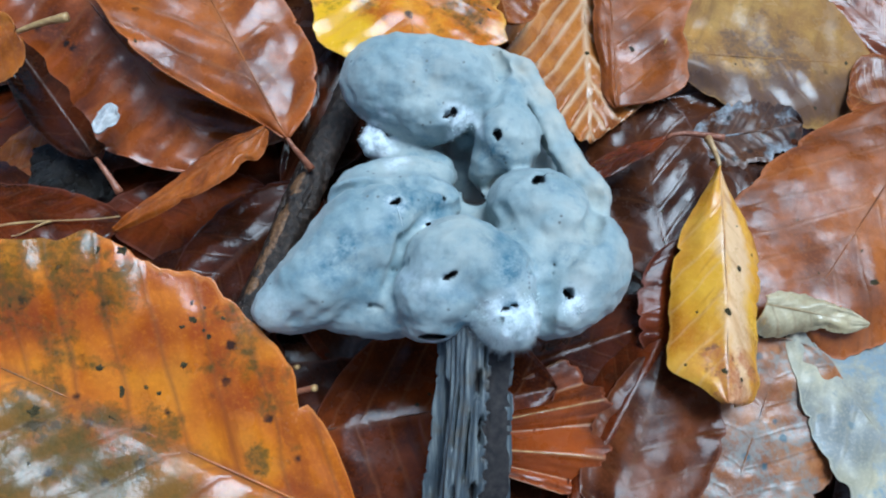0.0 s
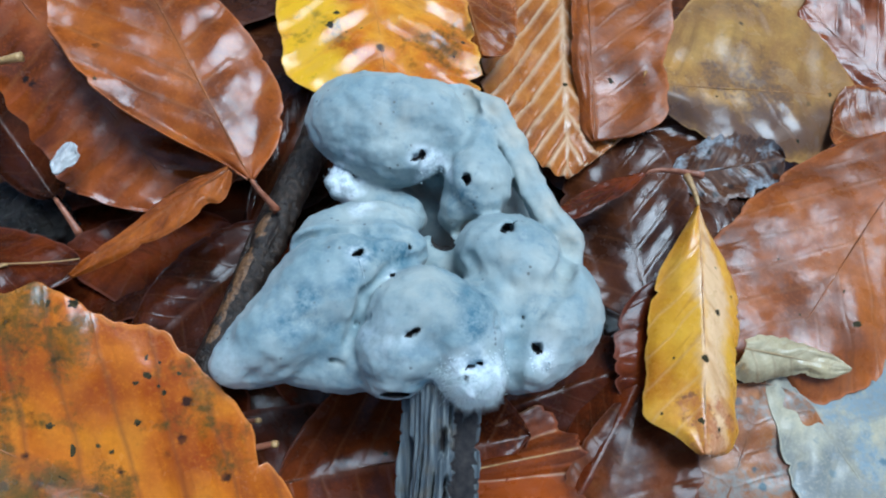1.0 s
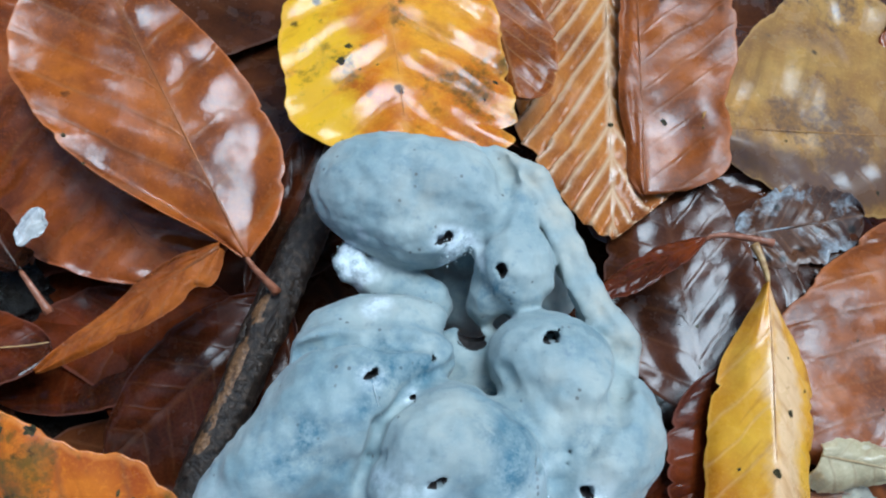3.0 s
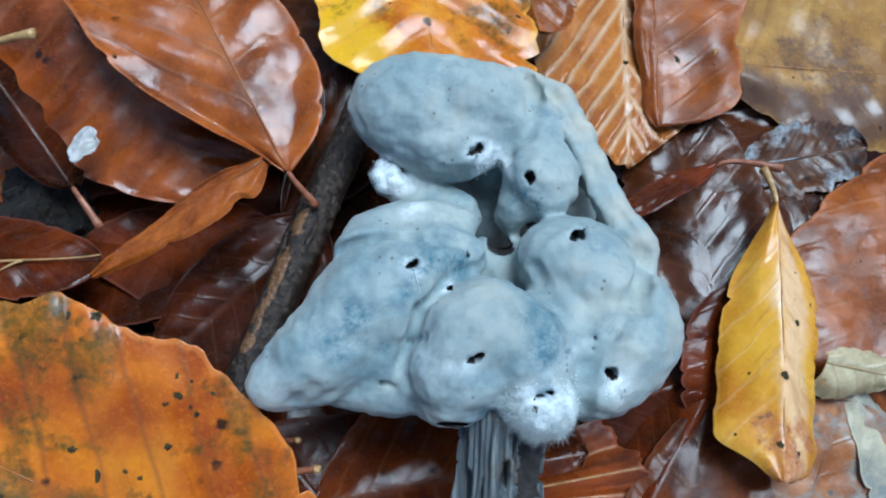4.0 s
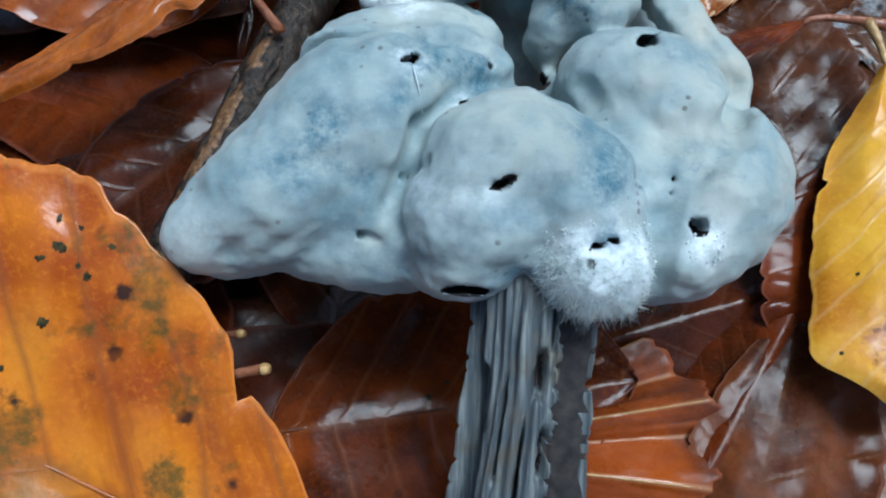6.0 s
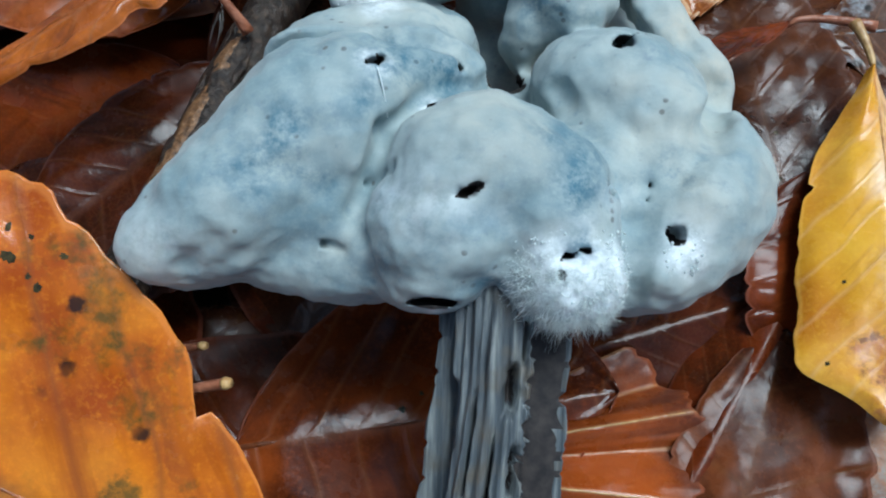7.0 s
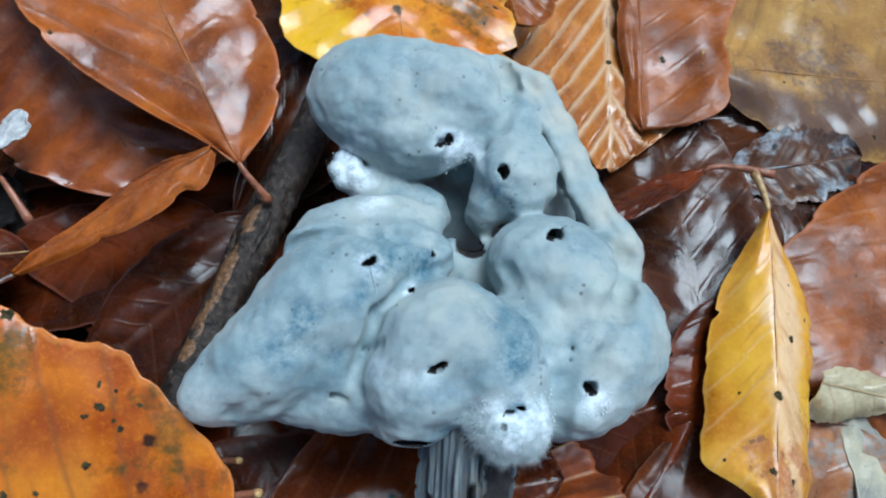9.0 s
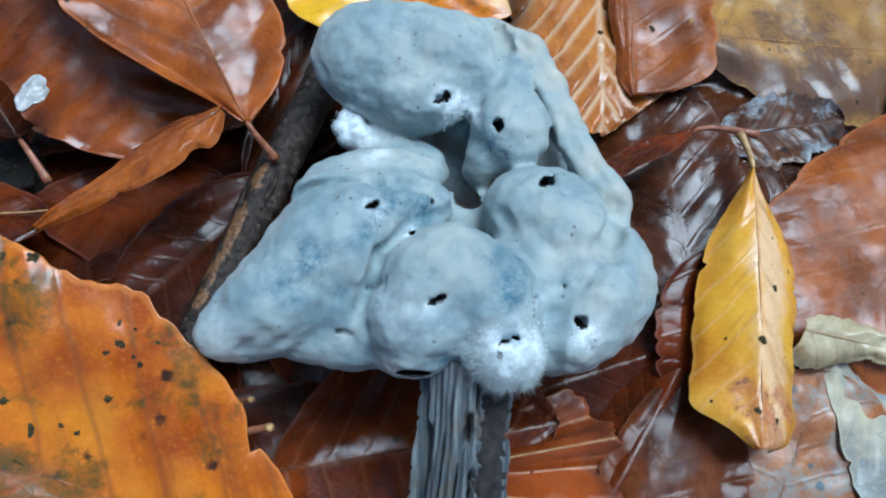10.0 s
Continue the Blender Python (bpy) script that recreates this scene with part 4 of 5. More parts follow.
    # drier, greyish beige skin on the outer lobes
    dry = near_points(verts, ((17.5, 5.0), (22.5, 2.5), (28.5, -2.0), (25.5, -9.5), (23.0, -4.0), (-25.0, -12.0), (-20.0, -11.0), (4.0, -1.0), (2.0, 2.5), (-9.0, -9.0), (-2.0, 31.0)), (6.5, 6.0, 6.0, 6.0, 5.0, 6.0, 5.0, 5.5, 4.0, 4.0, 7.0))
    tan = np.maximum(tan, 0.5 * dry * np.clip(0.7 + 1.2 * weight, 0.1, 1))
    for name, data in (("pale", pale), ("blue", blue), ("tan", tan)):
        me.attributes.new(name, "FLOAT", "POINT").data.foreach_set("value", data.astype(np.float32))
    me.shade_smooth()
    me.update()
    return child("cap", me, thing, "lobed saddle-shaped grey-blue cap with torn holes"), verts


def mushroom_stem(thing):
    """A furrowed column: a torn, finely ribbed front wall, hollow chambers at its sides with thin rims, wider at its foot."""
    axis = list(bezier((5.6, -6.0, -1.5), (5.5, -24, 2.6), (3.4, -42, 0.5), (1.0, -84, -11), 210))
    rings, sides = 210, 420
    rng = random.Random(8)
    # fine ribs on the front wall: angle (90 faces out of the upper side), height, width
    fine_ribs = [(radians(a), size, radians(wide)) for a, size, wide in ((57, 0.10, 3), (64, 0.05, 3), (73, 0.09, 4), (81, 0.04, 2.5), (88, 0.08, 3), (96, 0.03, 3), (104, 0.11, 5), (114, 0.06, 3), (121, 0.09, 4), (131, 0.05, 3), (140, 0.10, 3))]
    # thin rims that stand out round the sides and the back: angle, height, width
    rims = [(radians(a), size, radians(wide)) for a, size, wide in ((2, 0.98, 4), (172, 1.0, 5), (156, 0.66, 4))]
    rims += [(radians(198 + 25 * k), rng.uniform(0.75, 1.0), radians(rng.uniform(6, 11))) for k in range(7)]
    # torn windows: angle, place along the stem, half width, half length
    windows = ((1.50, -21.0, 0.085, 1.9), (1.47, -38.5, 0.085, 1.7), (1.36, -28.5, 0.07, 2.2), (2.05, -26.5, 0.035, 4.0), (1.70, -31.0, 0.030, 5.0), (1.18, -28.0, 0.035, 4.5), (1.95, -42.0, 0.05, 4.0), (1.33, -16.0, 0.04, 2.5))
    verts, faces, hollow = [], [], []
    for i, c in enumerate(axis):
        s = i / (rings - 1)
        r0 = 6.35 + 0.055 * max(0.0, -22 - c.y) + 1.0 * max(0, 0.10 - s) * 8
        # ragged edges of the front wall, and a left chamber that opens lower down
        jag = 0.10 * noise.noise((c.y * 0.30, 1, 0)) + 0.07 * noise.noise((c.y * 1.3, 2, 0))
        right = radians(66) + 1.3 * jag + 0.06 * math.copysign(1, noise.noise((c.y * 0.55, 5, 0)))
        left = radians(150) + 0.8 * jag - 0.22 / (1 + math.exp((c.y + 20.5) * 2.5))
        for k in range(sides):
            a = 2 * math.pi * k / sides
            sway = 0.04 * noise.noise((c.y * 0.07, a * 1.5, 0)) + 0.012 * noise.noise((c.y * 0.35, a * 3, 6))
            wall = 1 / (1 + math.exp((right - a) * 45)) / (1 + math.exp((a - left) * 45))
            grain = sum(size * (1 + 0.7 * noise.noise((c.y * 0.12, at * 6, 3))) * math.exp(-((a - at + sway) / wide) ** 2) for at, size, wide in fine_ribs)
            rim = max(size * (1 + 0.05 * noise.noise((c.y * 0.25, at * 4, 9)) - 0.22 * max(0.0, noise.noise((c.y * 0.9, at * 7, 2)) - 0.15)) * math.exp(-(((a - at + sway + math.pi) % (2 * math.pi) - math.pi) / wide) ** 4) for at, size, wide in rims)
            out = max(0.40, wall * (0.90 + grain), rim)
            fine = 0.10 * noise.noise((math.cos(a) * 9, math.sin(a) * 9, s * 14)) + 0.07 * noise.noise((math.cos(a) * 26, math.sin(a) * 26, s * 18))
            pit = sum(math.exp(-(((a - wa + sway) / (ww * (1 + 0.5 * noise.noise((c.y * 0.8, wa * 9, 0))))) ** 4) - ((c.y - wy) / wl) ** 4) for wa, wy, ww, wl in windows)
            r = r0 * out + fine - 2.7 * min(1.0, pit)
            # chamber and window faces are coloured dark for the shade within
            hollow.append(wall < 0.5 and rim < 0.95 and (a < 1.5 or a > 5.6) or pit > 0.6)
            verts.append(Vector((c.x + r * math.cos(a), c.y, c.z + 0.88 * r * math.sin(a))))
    for i in range(rings - 1):
        for k in range(sides):
            b, d = i * sides + k, i * sides + (k + 1) % sides
            faces.append((b, b + sides, d + sides, d))
    me = mesh_of("stem", [v / 1000 for v in verts], faces, [STEM, SHADED_FLESH])
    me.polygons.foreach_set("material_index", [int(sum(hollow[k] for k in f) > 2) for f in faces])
    return child("stem", me, thing, "furrowed grey stem with fine ribs and torn windows")


def mushroom_fuzz(thing, verts):
    """Fine white threads of mould round a torn hole and below it."""
    rng = random.Random(3)
    pick = [Vector(v) for v in verts]
    strands, faces = [], []
    for centre, reach, count, size in (((10.0, -12.0, 8.0), 6.0, 7000, 0.72), ((2.8, 23.0, -11.5), 2.2, 500, 0.3), ((-13.2, 20.4, -19.0), 2.6, 900, 0.4)):
        centre = Vector(centre)
        close = [v for v in pick if (v - centre).length < reach and v.z > centre.z - 4.5]
        tufts = [(rng.choice(close), Vector((rng.gauss(-0.1, 0.55), rng.gauss(-0.55, 0.45), rng.gauss(0.35, 0.45)))) for _ in range(max(12, count // 55))] if close else []
        for k in range(count if close else 0):
            root, lean = rng.choice(close), Vector((rng.gauss(0, 0.5), rng.gauss(-0.4, 0.5), rng.gauss(0.3, 0.5)))
            if k % 4:
                # most threads lean together in loose tufts
                mid, lean = tufts[k % len(tufts)]
                root = min((rng.choice(close) for _ in range(7)), key=lambda v: (v - mid).length)
            if ((root.x - 10.2) / 2.8) ** 2 + ((root.y + 8.9) / 2.0) ** 2 < rng.uniform(0.5, 1.0) or (reach > 5 and root.y > -8.0 - 2.0 * rng.random()):
                continue
            if (root - centre).length > reach * (0.45 + 0.55 * rng.random()):
                continue
            root = root + Vector((rng.uniform(-0.25, 0.25), rng.uniform(-0.25, 0.25), 0))
            way = ((root - centre).normalized() * 0.7 + lean + Vector((rng.gauss(0, 0.25), rng.gauss(0, 0.25), rng.gauss(0, 0.25)))).normalized()
            long = size * rng.uniform(0.3, 1.25) * (1.7 if root.y < -14 or root.x < 6.5 else 0.8)
            bend = Vector((rng.gauss(0, 0.7), rng.gauss(0, 0.7), rng.gauss(0, 0.7)))
            side = way.orthogonal().normalized()
            other = way.cross(side)
            start = len(strands)
            for j, r in ((0, 0.026), (1, 0.018)):
                p = root - way * 0.1 + way * long * 0.55 * j + bend * long * 0.15 * j
                strands += [p + side * r, p - side * r * 0.5 + other * r * 0.87, p - side * r * 0.5 - other * r * 0.87]
            strands.append(root + way * long + bend * long * 0.5)
            for j in range(3):
                b, d = start + j, start + (j + 1) % 3
                faces += [(b, d, d + 3, b + 3), (b + 3, d + 3, start + 6)]
    # clotted grains of mould round the torn hole
    ring = [v for v in pick if v.z > 4.0 and 1.1 < ((v.x - 10.3) / 2.9) ** 2 + ((v.y + 9.6) / 2.3) ** 2 < 3.2 and v.y < -7.0]
    ring += [v for v in pick if v.z > 0.5 and (v - Vector((20.6, -8.9, 3.4))).length < 1.9]
    ring += [v for v in pick if v.z > -17 and math.hypot(v.x - 3.4, v.y - 22.4) < 2.6]
    ring += [v for v in pick if v.z > -24 and math.hypot(v.x + 13.2, v.y - 20.6) < 2.6]
    for k in range(1100 if ring else 0):
        at, r, start = rng.choice(ring) + Vector((rng.gauss(0, 0.22), rng.gauss(0, 0.22), rng.gauss(0, 0.08))), rng.uniform(0.03, 0.2) * rng.uniform(0.4, 1), len(strands)
        for axis in ((1, 0, 0), (0, 1, 0), (-1, 0, 0), (0, -1, 0), (0, 0, 1), (0, 0, -1)):
            strands.append(at + Vector(axis) * r * rng.uniform(0.7, 1.3))
        for j in range(4):
            b, d = start + j, start + (j + 1) % 4
            faces += [(b, d, start + 4), (d, b, start + 5)]
    me = mesh_of("white_fuzz", [v / 1000 for v in strands], faces, [FUZZ])
    return me


mushroom = tagged(new("mushroom"), "grey-blue elfin saddle mushroom leaning among wet leaves", "mushroom")
mushroom.matrix_world = HOME
cap, cap_points = mushroom_cap(mushroom)
mushroom_stem(mushroom)
v, f = tube(list(bezier((-7.2, 6.6, 4.3), (-6.8, 5.6, 4.9), (-6.5, 4.4, 4.8), (-6.2, 2.4, 3.4), 12)), [0.06] * 12, 6)
child("fine_thread", mesh_of("fine_thread", [q / 1000 for q in v], f, [FUZZ]), cap, "fine white thread below a hole")
child("white_fuzz", mushroom_fuzz(mushroom, cap_points), cap, "white cottony mould threads round the torn holes")


# ---- stick, twig stubs ----
def stick(label, points, radii, material, name="stick", split=False):
    origin = Vector(points[0])
    thing = tagged(new(name), label, "stick")
    thing.location = origin / 1000
    pts = list(bezier(*[Vector(p) - origin for p in points], 110))
    verts, faces = [], []
    v, f = tube(pts, [radii[0] + (radii[1] - radii[0]) * i / 109 for i in range(110)], 36)
    for i, q in enumerate(v):
        c = pts[i // 36]
        k = 1 + 0.12 * noise.noise(q * 0.35) + 0.10 * noise.noise(Vector((q.x * 1.2, q.y * 0.5, q.z * 1.2))) + 0.06 * noise.noise(q * 2.2)
        verts.append((c + (q - c) * k) / 1000)
    child("bark", mesh_of("bark", verts, f, [material]), thing)
    return thing, pts


twig, twig_line = stick("wet dark stick with split bark leaning beside the mushroom", ((4.0, 140.0, 4.0), (-6.9, 98.0, 5.0), (-14.0, 75.0, 1.5), (-22.0, 52.0, -4.0)), (3.4, 2.9), BARK)
# pale wood bared along the stick
strip = [twig_line[i] + Vector((-1.5 - 0.25 * noise.noise((i * 0.21, 2, 0)), -0.3, 1.75 - 0.002 * i)) for i in range(34, 106, 2)]
v, f = tube(strip, [0.25 + (1.45 + 0.5 * noise.noise((i * 0.35, 0, 5))) * math.sin(math.pi * i / (len(strip) - 1)) ** 0.6 for i in range(len(strip))], 16, 0.6)
v = [q + Vector((0, 0, 0.16 * noise.noise((q.x * 2.4, q.y * 0.35, q.z * 2.4)))) for q in v]
child("split_wood", mesh_of("split_wood", [q / 1000 for q in v], f, [WOOD]), twig, "bared light brown wood")
# loose flakes of bark along the bared side
for start, stop, out, drop in ((40, 74, -3.2, 0.6), (58, 70, 0.9, 2.75), (84, 100, -2.7, 0.2)):
    flake = [twig_line[i] + Vector((out + 0.25 * noise.noise((i * 0.3, out, 0)), 0, drop + 0.2 * noise.noise((i * 0.4, 7, out)))) for i in range(start, stop, 2)]
    v, f = tube(flake, [0.15 + (0.75 + 0.5 * noise.noise((i * 0.8, out, 3))) * math.sin(math.pi * (i + 0.5) / len(flake)) ** 0.5 for i in range(len(flake))], 12, 0.45)
    child("bark_flake", mesh_of("bark_flake", [q / 1000 for q in v], f, [BARK]), twig, "loose grey flake of bark")

for points, r in ((((-20.0, 44.0, -6.0), (-14, 44.3, -2), (-10, 44.6, 1.6), (-6.4, 44.7, 3.7)), 0.55), (((-22.0, 50.6, -8.0), (-17, 50.2, -5), (-13, 49.8, -2), (-9.8, 49.4, 0.8)), 0.42)):
    stub, line = stick("thin broken stalk with a pale yellow end", points, (r, r), STALK, "broken_stalk")
    tip_v, tip_f = tube([line[-4] / 1000, line[-1] / 1000, (line[-1] + (line[-1] - line[-7]) * 0.8) / 1000], [r * 0.00104, r * 0.0012, r * 0.0009], 12)
    child("cut_end", mesh_of("cut_end", tip_v, tip_f, [PALE_STALK]), stub, "pale yellow end")



def clod(label, centre, radius, seed):
    """A lump of black humus."""
    bm = bmesh.new()
    bmesh.ops.create_icosphere(bm, subdivisions=4, radius=1.0)
    for v in bm.verts:
        d = 1 + 0.35 * noise.noise(v.co * 1.6 + Vector((seed, 0, 0))) + 0.16 * noise.noise(v.co * 5 + Vector((0, seed, 0))) + 0.06 * noise.noise(v.co * 13)
        v.co = Vector((v.co.x * radius[0], v.co.y * radius[1], v.co.z * radius[2])) * d / 1000
    me = bpy.data.meshes.new("soil_clod")
    bm.to_mesh(me)
    bm.free()
    me.materials.append(HUMUS)
    me.shade_smooth()
    ob = tagged(new("soil_clod", me), label, "soil")
    ob.location = Vector(centre) / 1000


clod("lump of wet black humus between the leaves", (-61.1, 92.9, -12.4), (9, 8, 6), 3)
clod("small lump of wet dark humus among the leaves", (-4.3, 111.9, -8.3), (8, 7, 5), 9)

rootlet = tagged(new("rootlet"), "thin pale branched rootlet lying on a dark leaf", "root")
rootlet.location = Vector((-69.4, 77.3, -5.7)) / 1000
for name, ends in (("main_root", ((-69.4, 77.3, -5.7), (-59.2, 78.8, -4.8), (-47.0, 81.0, -4.9))), ("side_root", ((-59.2, 78.8, -4.8), (-61.9, 76.8, -5.1), (-65.6, 75.3, -5.2)))):
    a, b, c = (Vector(p) - Vector((-69.4, 77.3, -5.7)) for p in ends)
    line = list(bezier(a, a.lerp(b, 0.7) + Vector((0, 1.0, 0.3)), b.lerp(c, 0.4) - Vector((0, 0.8, 0)), c, 24))
    v, f = tube([p / 1000 for p in line], [0.00028 - 0.00018 * i / 23 for i in range(24)], 7)
    child(name, mesh_of(name, v, f, [PALE_STALK]), rootlet)

# ---- fallen leaves ----
# glossy folded leaf above the stick
leaf('glossy chestnut-brown beech leaf with a long stalk resting on the stick', BROWN,
     (-15.2, 91.1, 10.6), (-46.6, 141.2, 23.0), (-52.0, 113.6, 16.0), (-14.6, 114.6, 16.0), stalk=(-10.4, 87.4, 6.3), sw=0.46, veins=6, ridge=0.32, camber=-0.6, ragged=0.012, seed=1,
     stops=((0, 0.03, 0.03), (0.05, 0.16, 0.24), (0.14, 0.48, 0.58), (0.28, 0.86, 0.88), (0.42, 0.98, 1.0), (0.56, 1.0, 0.98), (0.75, 0.78, 0.75), (0.9, 0.4, 0.38), (1.0, 0.02, 0.02)),
     spots=((0.26, -1.00, 0.5), (0.34, -0.95, 0.6),))
# corrugated leaf under it
leaf('russet wet beech leaf with strongly pleated veins', RUSSET,
     (-74.6, 138.7, 18.9), (-28.9, 93.0, -3.7), (-28.3, 120.3, 10.1), (-71.3, 107.4, 3.7), sw=0.55, p=0.55, veins=8, ridge=0.9, seed=2)
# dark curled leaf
leaf('dark brown beech leaf with a thin stalk in the shade', DEEP_SHADE,
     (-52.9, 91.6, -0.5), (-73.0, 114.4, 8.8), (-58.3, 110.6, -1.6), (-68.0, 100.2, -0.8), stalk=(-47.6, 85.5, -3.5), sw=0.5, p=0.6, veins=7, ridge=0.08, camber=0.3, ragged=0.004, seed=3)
# white scrap
leaf('small whitish scrap of leaf', WHITE,
     (-51.6, 93.4, 4.4), (-49.6, 99.6, 6.0), (-52.4, 96.9, 5.2), (-48.4, 96.2, 5.2), sw=0.5, p=0.55, veins=2, ragged=0.10, seed=35)
# orange leaf edge with stalk
leaf('orange beech leaf with a pale stalk end', ORANGE,
     (-64.1, 103.5, 19.2), (-84.7, 96.8, 10.4), (-72.2, 107.5, 18.2), (-66.4, 96.6, 13.6), stalk=(-53.8, 103.7, 24.0), sw=0.4, p=0.6, seed=4)
# folded strip leaf
leaf('narrow folded brown beech leaf lying on its edge', BROWN,
     (-19.3, 91.7, 12.4), (-45.2, 73.9, 1.6), (-27.4, 80.9, 7.4), (-31.7, 88.0, 6.4), sw=0.45, veins=6, ridge=0.2, camber=0.8, ragged=0.05, seed=5,
     stops=((0, 0.15, 0.25), (0.07, 0.55, 0.5), (0.17, 0.95, 0.8), (0.21, 0.7, 0.9), (0.34, 0.95, 1.0), (0.5, 0.95, 0.9), (0.75, 0.6, 0.55), (1.0, 0.08, 0.05)))
# flat red-brown leaf
leaf('dark red-brown wet leaf lying flat in the litter', REDBROWN,
     (-86.0, 82.4, -5.3), (-46.9, 80.4, -6.4), (-65.2, 87.7, -6.6), (-63.7, 72.1, -5.2), sw=0.5, p=0.6, ridge=0.12, seed=6)
# amber leaf deep in the hollow, coloured red-brown for the shade there
leaf('amber leaf deep in the shaded hollow', REDBROWN,
     (-21.0, 93.5, -9.5), (-59.0, 75.2, -18.0), (-47.0, 93.5, -12.7), (-31.3, 75.2, -12.2), sw=0.5, p=0.6, seed=7)
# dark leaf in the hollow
leaf('dark red-brown beech leaf in the shaded hollow', DEEP_SHADE,
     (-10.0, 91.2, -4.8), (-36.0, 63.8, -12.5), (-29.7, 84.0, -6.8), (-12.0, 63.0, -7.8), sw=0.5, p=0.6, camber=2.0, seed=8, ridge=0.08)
# amber scrap left
leaf('orange-brown leaf deep in the litter', AMBER,
     (-80.3, 92.3, -15.1), (-55.3, 101.5, -6.6), (-71.2, 106.1, -10.5), (-62.0, 91.2, -11.2), sw=0.5, p=0.6, seed=9)
# large orange leaf
leaf('large bright orange beech leaf with dark mould spots', ORANGE_SPOT,
     (2.9, 24.1, -5.3), (-81.9, 54.5, 12.6), (-44.9, 16.6, -0.8), (-29.8, 59.8, 15.8), sw=0.47, p=0.9, veins=9, ridge=0.5, camber=0.7, ragged=0.05, seed=10,
     spots=((0.42, 0.83, 0.9), (0.40, 0.73, 0.9), (0.42, 0.68, 0.6), (0.37, 0.73, 0.8), (0.36, 0.85, 0.6), (0.39, 0.83, 0.5), (0.38, 0.75, 0.5), (0.39, 0.48, 0.9), (0.52, 0.25, 1.0), (0.59, 0.90, 1.1), (0.56, 0.98, 1.1), (0.44, 0.25, 0.6), (0.42, 0.28, 0.6), (0.56, -0.50, 0.8), (0.48, 0.15, 1.7), (0.48, -0.02, 1.6), (0.41, 0.00, 1.8), (0.59, -0.17, 1.4),),
     patches=((-44.8, 59.0, 9), (-51.0, 61.8, 9), (-38.2, 56.7, 7), (-53.9, 54.8, 7), (-43.1, 33.1, 10), (-49.0, 39.3, 8), (-32.5, 33.8, 8), (-37.6, 29.3, 9), (-50.5, 30.2, 9), (-28.8, 37.5, 4), (-14.2, 33.4, 3.5), (-38.2, 38.1, 4)))
# leaf behind the stalk
leaf('brown beech leaf with a pale midrib behind the mushroom stalk', CHESTNUT,
     (-7.1, 43.0, -15.5), (39.5, 52.4, -12.4), (14.6, 67.7, -14.6), (11.5, 27.9, -21.0), sw=0.45, p=0.6, veins=7, ridge=0.18, seed=11,
     spots=((0.42, -0.12, 0.8), (0.47, -0.15, 0.6),))
# fan of torn pleats
pleated_fan('torn orange-brown beech leaf with fanned pleats', FAN, (9.0, 42.0, -17.0), (44.6, 60.6, -12.5), (40.2, 32.6, -14.5),
            ((0.0, 0.90), (0.20, 1.00), (0.36, 1.09), (0.48, 1.13), (0.72, 1.11), (0.87, 1.06), (1.0, 0.98)), 12)
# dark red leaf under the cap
leaf('dark red-brown leaf shaded below the cap', DEEP_SHADE,
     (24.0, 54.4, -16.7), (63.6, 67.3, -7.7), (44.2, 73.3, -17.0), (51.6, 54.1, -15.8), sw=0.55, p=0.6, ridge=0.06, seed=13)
# red leaf low
leaf('red-brown leaf beside the torn leaf', REDBROWN,
     (41.1, 30.4, -14.7), (62.8, 66.5, -5.9), (49.1, 57.1, -14.3), (63.6, 45.7, -13.5), sw=0.5, p=0.6, seed=31, ridge=0.08)
# yellow leaf
leaf('yellow beech leaf folded down along its midrib, with dark spots', YELLOW,
     (72.2, 94.8, 7.0), (67.6, 46.4, 0.6), (80.6, 70.8, -1.0), (60.4, 70.2, -0.6), stalk=(70.4, 101.6, 8.0), veins=7, ridge=0.1, camber=1.2, bow=(0, 0, 1.2), ragged=0.03, seed=14, curl=1.6,
     stops=((0, 0.02, 0.02), (0.06, 0.20, 0.16), (0.18, 0.58, 0.52), (0.34, 0.98, 0.84), (0.50, 0.94, 0.94), (0.64, 0.86, 0.94), (0.76, 0.84, 0.98), (0.83, 0.86, 0.97), (0.88, 0.87, 0.74), (0.93, 0.80, 0.42), (0.965, 0.66, 0.24), (1.0, 0.22, 0.04)),
     spots=((0.45, -0.30, 1.2), (0.63, 0.55, 0.55), (0.66, -0.04, 0.9), (0.26, -0.42, 0.45), (0.36, -0.72, 0.55), (0.91, -0.30, 0.7), (0.88, 0.12, 0.9), (0.83, 0.72, 0.5)),
     patches=((67.9, 52.4, 4.5), (66.3, 55.7, 3), (69.4, 49.1, 6), (72.0, 55.0, 3), (74.3, 53.2, 2.5), (59.0, 50.0, 2)))
# brown leaf beside the yellow leaf
leaf('brown leaf tucked under the yellow leaf', REDBROWN,
     (67.8, 82.0, -0.2), (69.1, 50.5, -13.5), (75.5, 67.8, -7.1), (55.4, 66.0, -5.9), sw=0.5, p=0.5, camber=1.5, seed=15, ridge=0.08)
# dark glossy leaf
leaf('dark glossy brown beech leaf reflecting the sky', DARKBROWN,
     (64.2, 75.4, -5.6), (58.9, 125.6, -2.6), (48.6, 95.6, -9.0), (74.7, 102.6, -0.4), sw=0.45, p=0.55, veins=7, ridge=0.18, seed=16,
     spots=((0.16, 0.00, 0.8), (0.30, 0.07, 0.6),))
# thin folded leaf
leaf('thin folded red-brown beech leaf with a long stalk', REDBROWN,
     (63.6, 104.4, 3.8), (41.3, 91.6, 4.0), (52.7, 94.3, 4.6), (53.2, 101.8, 2.1), stalk=(75.0, 102.9, 6.6), sw=0.5, p=0.6, ridge=0.2, seed=17)
